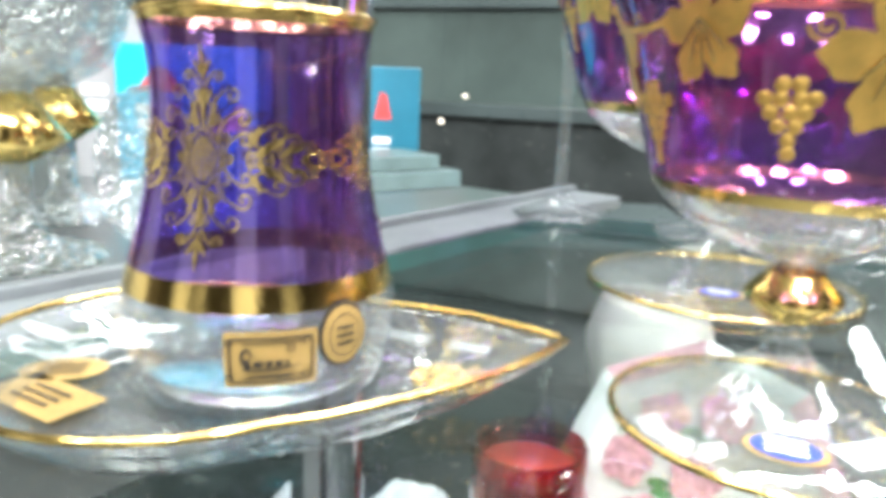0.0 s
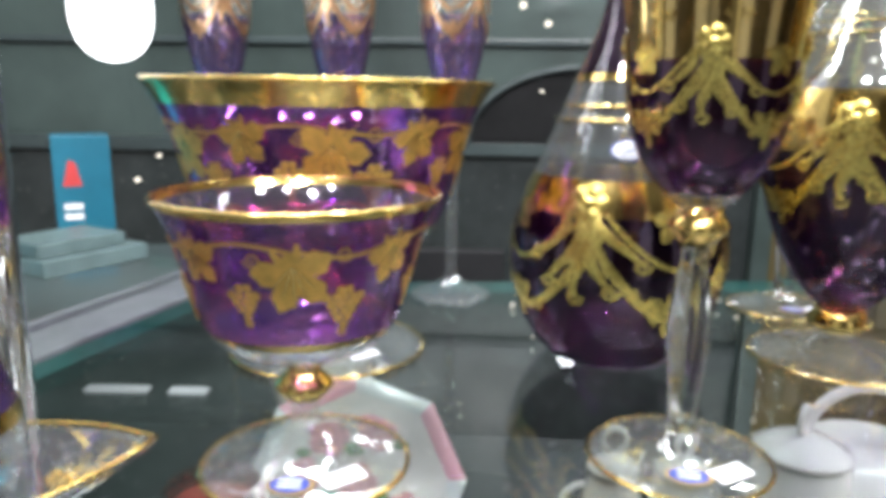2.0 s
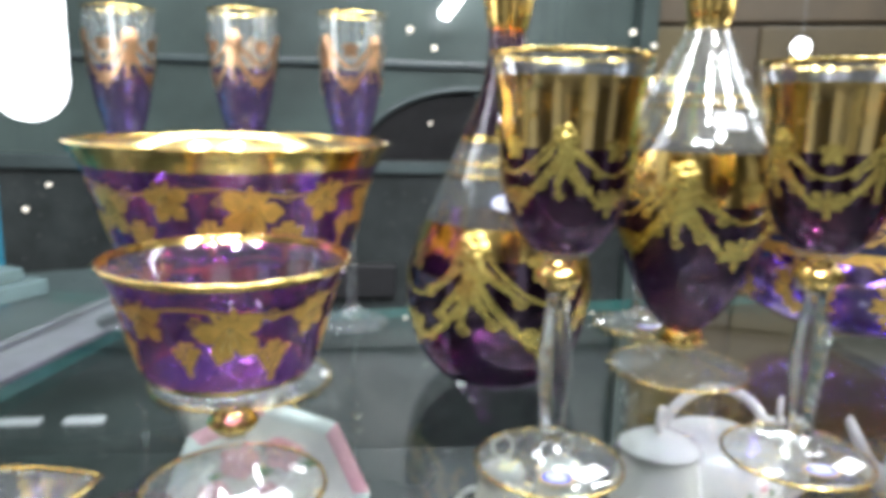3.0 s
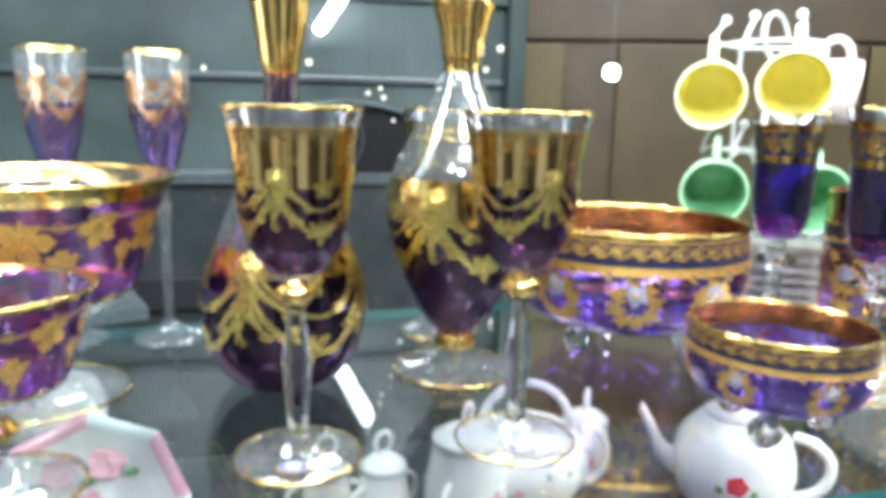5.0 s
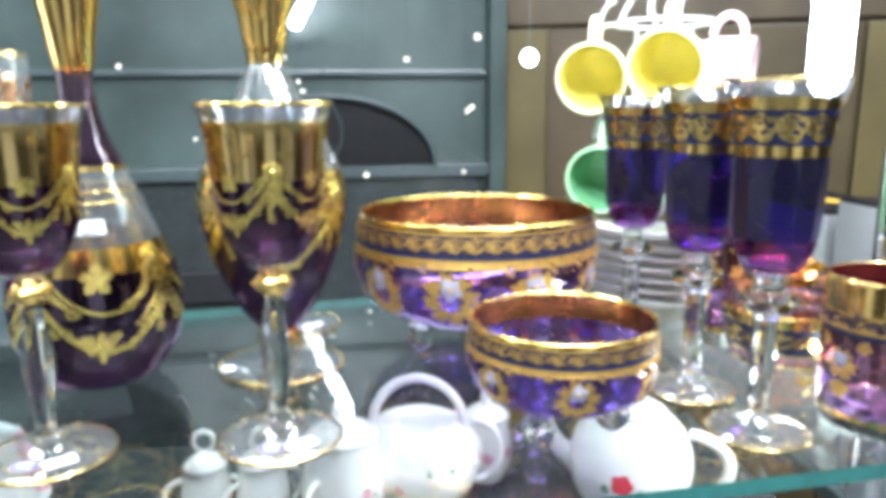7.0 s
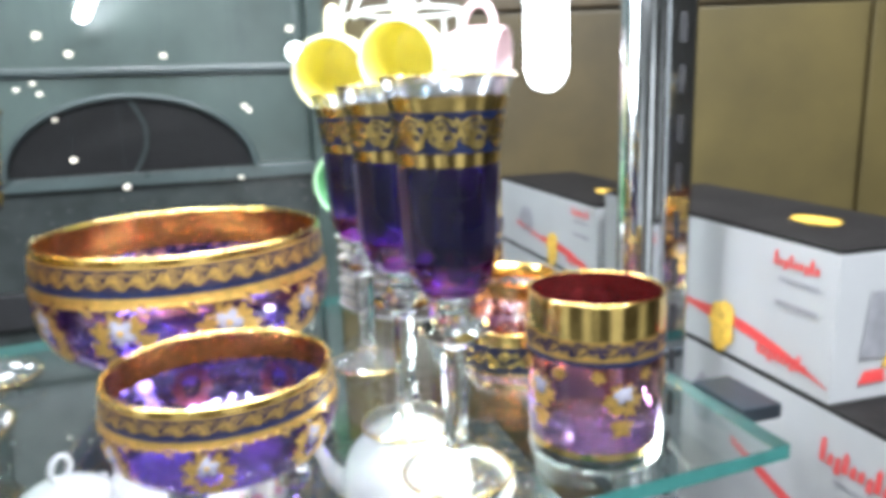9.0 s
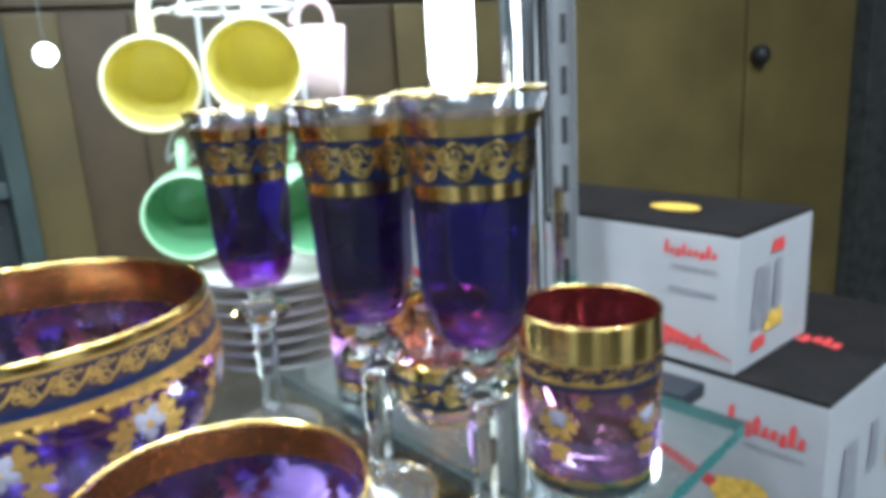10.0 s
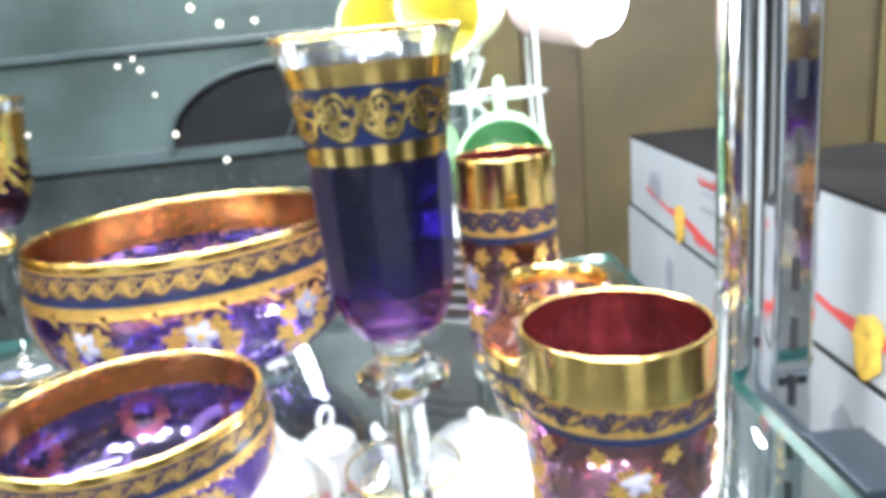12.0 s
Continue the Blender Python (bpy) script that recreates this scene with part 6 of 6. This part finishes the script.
jar = thing("red_glass_jar", (0.099, 0.390, LOW), "red amber glass candle jar standing on the lower shelf", "candle jar")
oc = spline([(0.020, 0), (0.026, 0.002), (0.028, 0.03), (0.0275, 0.10)], 4)
part("body", turned("body", [(0.001, 0, 0)] + shell_rows(oc, 0.002, [], [], 0.008), [RED_GLASS], 56), jar)
part("wax", turned("wax", [(0.001, 0.0085, 0), (0.0245, 0.0085, 0), (0.0245, 0.088, 0), (0.001, 0.089, 0)], [surface("red_wax", (0.50, 0.06, 0.035), 0.5, 0.0, 0.25, 60, 0.1, 200)], 40), jar)

bm = bmesh.new()
bmesh.ops.create_grid(bm, x_segments=18, y_segments=18, size=0.05)
for v in bm.verts:
    v.co.z = 0.024 + 0.022 * noise.noise((v.co.x * 40, v.co.y * 40, 1.3)) + 0.008 * noise.noise((v.co.x * 110, v.co.y * 110, 4.1))
    v.co.x += 0.008 * noise.noise((v.co.y * 60, 3, v.co.x * 40))
bmesh.ops.solidify(bm, geom=bm.faces[:], thickness=0.0008)
paper = new("crumpled_paper", from_bm("crumpled_paper", bm, PAPER, False))
paper.matrix_world = pose(0.030, 0.405, LOW + 0.004, 0, 0, 25)
tagged(paper, "crumpled white wrapping paper on the lower shelf", "paper")


# pale label strips on the low ledge behind the shelf
low_ledge = new("low_ledge", slab("low_ledge", [(-0.5, 0.745), (0.35, 0.735), (0.35, 0.95), (-0.5, 0.95)], LOW - 0.016, LOW - 0.0044, [LOW_BOARD], 0))
tagged(low_ledge, "dark lacquered low ledge behind the glass shelf", "ledge", kind="structure")
for lx, ly, lw in ((-0.002, 0.818, 0.070), (0.074, 0.790, 0.042)):
    strip = thing("label_strip", (lx, ly, LOW - 0.0044), "pale plastic label strip on a dark low ledge", "label strip", "pale label strips", turn=-19)
    part("strip", from_bm("strip", box_bm(lw, 0.016, 0.004, 0.001, (0, 0, 0.002)), PAPER), strip)


# ---- the side shelf: cut crystal and boxes ----
def cut_goblet(at, s, label):
    t = thing("cut_crystal_goblet", (*at, 0), label, "goblet", "cut crystal glasses on the side shelf")
    oc = spline([(0.008 * s, 0.062 * s), (0.022 * s, 0.070 * s), (0.031 * s, 0.090 * s), (0.033 * s, 0.115 * s), (0.030 * s, 0.140 * s)], 4)
    part("bowl", turned("bowl", [(0.001, 0.062 * s, 0)] + shell_rows(oc, 0.003 * s, [(0.133 * s, 9, 1)], [], 0.068 * s), [CUT, GOLD], 60, 12, (0.068 * s, 0.118 * s)), t)
    part("stem", turned("stem", foot_rows(0.030 * s, 0.012 * s, 0.006 * s) + [(0.006 * s, 0.034 * s, 0), (0.007 * s, 0.052 * s, 0), (0.009 * s, 0.0625 * s, 0)], [CUT], 48, 10, (0.006, 0.06 * s)), t)
    part("knob", turned("knob", [(0.001, 0.036 * s, 0), (0.008 * s, 0.036 * s, 0), (0.019 * s, 0.044 * s, 0), (0.013 * s, 0.052 * s, 0), (0.008 * s, 0.060 * s, 0), (0.001, 0.060 * s, 0)], [GOLD], 40), t, "gilded bell-shaped knob")
    g = Gilt(oc, 0.0008)
    for i in range(14):
        a = 2 * math.pi * i / 14
        g.ribbon(a, 0.095 * s, line((-0.006 * s, -0.014 * s), (0.006 * s, 0.014 * s), 6), 0.0018 * s)
        g.ribbon(a, 0.095 * s, line((0.006 * s, -0.014 * s), (-0.006 * s, 0.014 * s), 6), 0.0018 * s)
    part("cut_pattern", g.mesh("cut_pattern", [CUT]), t)
    return t


cg = cut_goblet((-0.104, 0.328), 1.04, "cut crystal goblet with a gilded knob")
copy_thing(cg, pose(-0.170, 0.330, 0, 0, 0, 20))
copy_thing(cg, pose(-0.135, 0.415, 0, 0, 0, 50))
disc = new("cut_crystal_plate", None)
disc.matrix_world = Matrix.Translation((-0.070, 0.366, 0.0330)) @ Matrix.Rotation(math.radians(14), 4, "Z") @ Matrix.Rotation(math.radians(82), 4, "X")
tagged(disc, "cut crystal plate standing on edge beside the goblets", "plate")
vs, fs = [], []
n = 64
prof = [(0.02, 0.0), (0.5, 0.001), (0.8, 0.004), (1.0, 0.009), (1.0, 0.006), (0.8, 0.0), (0.5, -0.003), (0.02, -0.004)]
for i, (f, z) in enumerate(prof):
    for k in range(n):
        a = 2 * math.pi * k / n
        c = 0.0022 * abs(math.sin(8 * a)) * (f > 0.1) * (1 if i < 4 else 0)
        vs.append((0.019 * f * math.cos(a), 0.032 * f * math.sin(a), z + c))
for i in range(len(prof) - 1):
    fs += [(i * n + k, i * n + (k + 1) % n, (i + 1) * n + (k + 1) % n, (i + 1) * n + k) for k in range(n)]
fs += [tuple(reversed(range(n))), tuple(range((len(prof) - 1) * n, len(prof) * n))]
part("dish", link_mesh("dish", vs, [tuple(reversed(f)) for f in fs], [CUT], None, False), disc)


# Cyan card darkened: the dimness of a mirrored box is put into its colour.
DIM_CYAN_CARD = surface("dimmed_cyan_card", (0.01, 0.13, 0.20), 0.4, 0.0, 0.1, 30, 0.02, 500)


def cyan_box(at, turn, w, d, h, mat, label):
    t = thing("cyan_box", at, label, "box", "cyan boxes", turn=turn)
    part("body", from_bm("body", box_bm(w, d, h, 0.001, (0, 0, h / 2)), mat), t)
    y = -d / 2 - 0.0007
    x = -w / 2
    for k in range(2):
        z = h * 0.50 - 0.010 * k
        part("white_bar", link_mesh("white_bar", [(x + w * 0.14, y, z), (x + w * 0.46, y, z), (x + w * 0.46, y, z + 0.006), (x + w * 0.14, y, z + 0.006)], [(0, 1, 2, 3)], [WHITE_PRINT], None, False), t)
    part("red_mark", link_mesh("red_mark", [(x + w * 0.15, y, h * 0.66), (x + w * 0.48, y, h * 0.66), (x + w * 0.38, y, h * 0.82), (x + w * 0.27, y, h * 0.84)], [(0, 1, 2, 3)], [RED_PRINT], None, False), t)
    if mat is not DIM_CYAN_CARD:
        part("picture", link_mesh("picture", [(x + w * 0.62, y, h * 0.36), (x + w * 0.94, y, h * 0.40), (x + w * 0.88, y, h * 0.60), (x + w * 0.74, y, h * 0.46)], [(0, 1, 2, 3)], [WHITE_PRINT], None, False), t)
    return t


cyan_box((-0.126, 0.575, 0.0), 4, 0.092, 0.05, 0.089, CYAN_CARD, "bright cyan cardboard box with white bars and a red mark")
# Two white boxes added as bright backing, to lighten the crystal before them.
cyan_box((-0.262, 0.47, 0.0), -12, 0.10, 0.05, 0.105, CARD, "white cardboard box with a red mark behind cut crystal")
cyan_box((-0.178, 0.575, 0.0), 6, 0.05, 0.05, 0.11, CARD, "white cardboard box with a red mark behind cut crystal")
# Stands in for the cyan box's dim reflection.
cyan_box((-0.016, 0.80, -0.06), 10, 0.052, 0.05, 0.145, DIM_CYAN_CARD, "dull blue cardboard box standing on a back ledge")
BLOCK_GLASS = surface("pale_green_block_glass", (0.11, 0.16, 0.16), 0.3, 0.0, 0.2, 40, 0.0, 300, 0.4)
ledge = new("back_ledge", slab("back_ledge", [(-0.5, 0.74), (0.30, 0.74), (0.30, 0.95), (-0.5, 0.95)], -0.075, -0.0604, [TEAL_DARK], 0))
tagged(ledge, "dark grey-green ledge behind the side shelf", "ledge", kind="structure")
for k, (x, y, w, d, z, h) in enumerate(((0.010, 0.576, 0.085, 0.05, 0.0, 0.012), (0.000, 0.580, 0.07, 0.05, 0.0122, 0.010))):
    t = thing("glass_block", (x, y, z), "thick pale green glass block lying on the side shelf", "glass block", "stacked glass blocks", turn=42)
    part("block", from_bm("block", box_bm(w, d, h, 0.0012, (0, 0, h / 2)), BLOCK_GLASS), t)
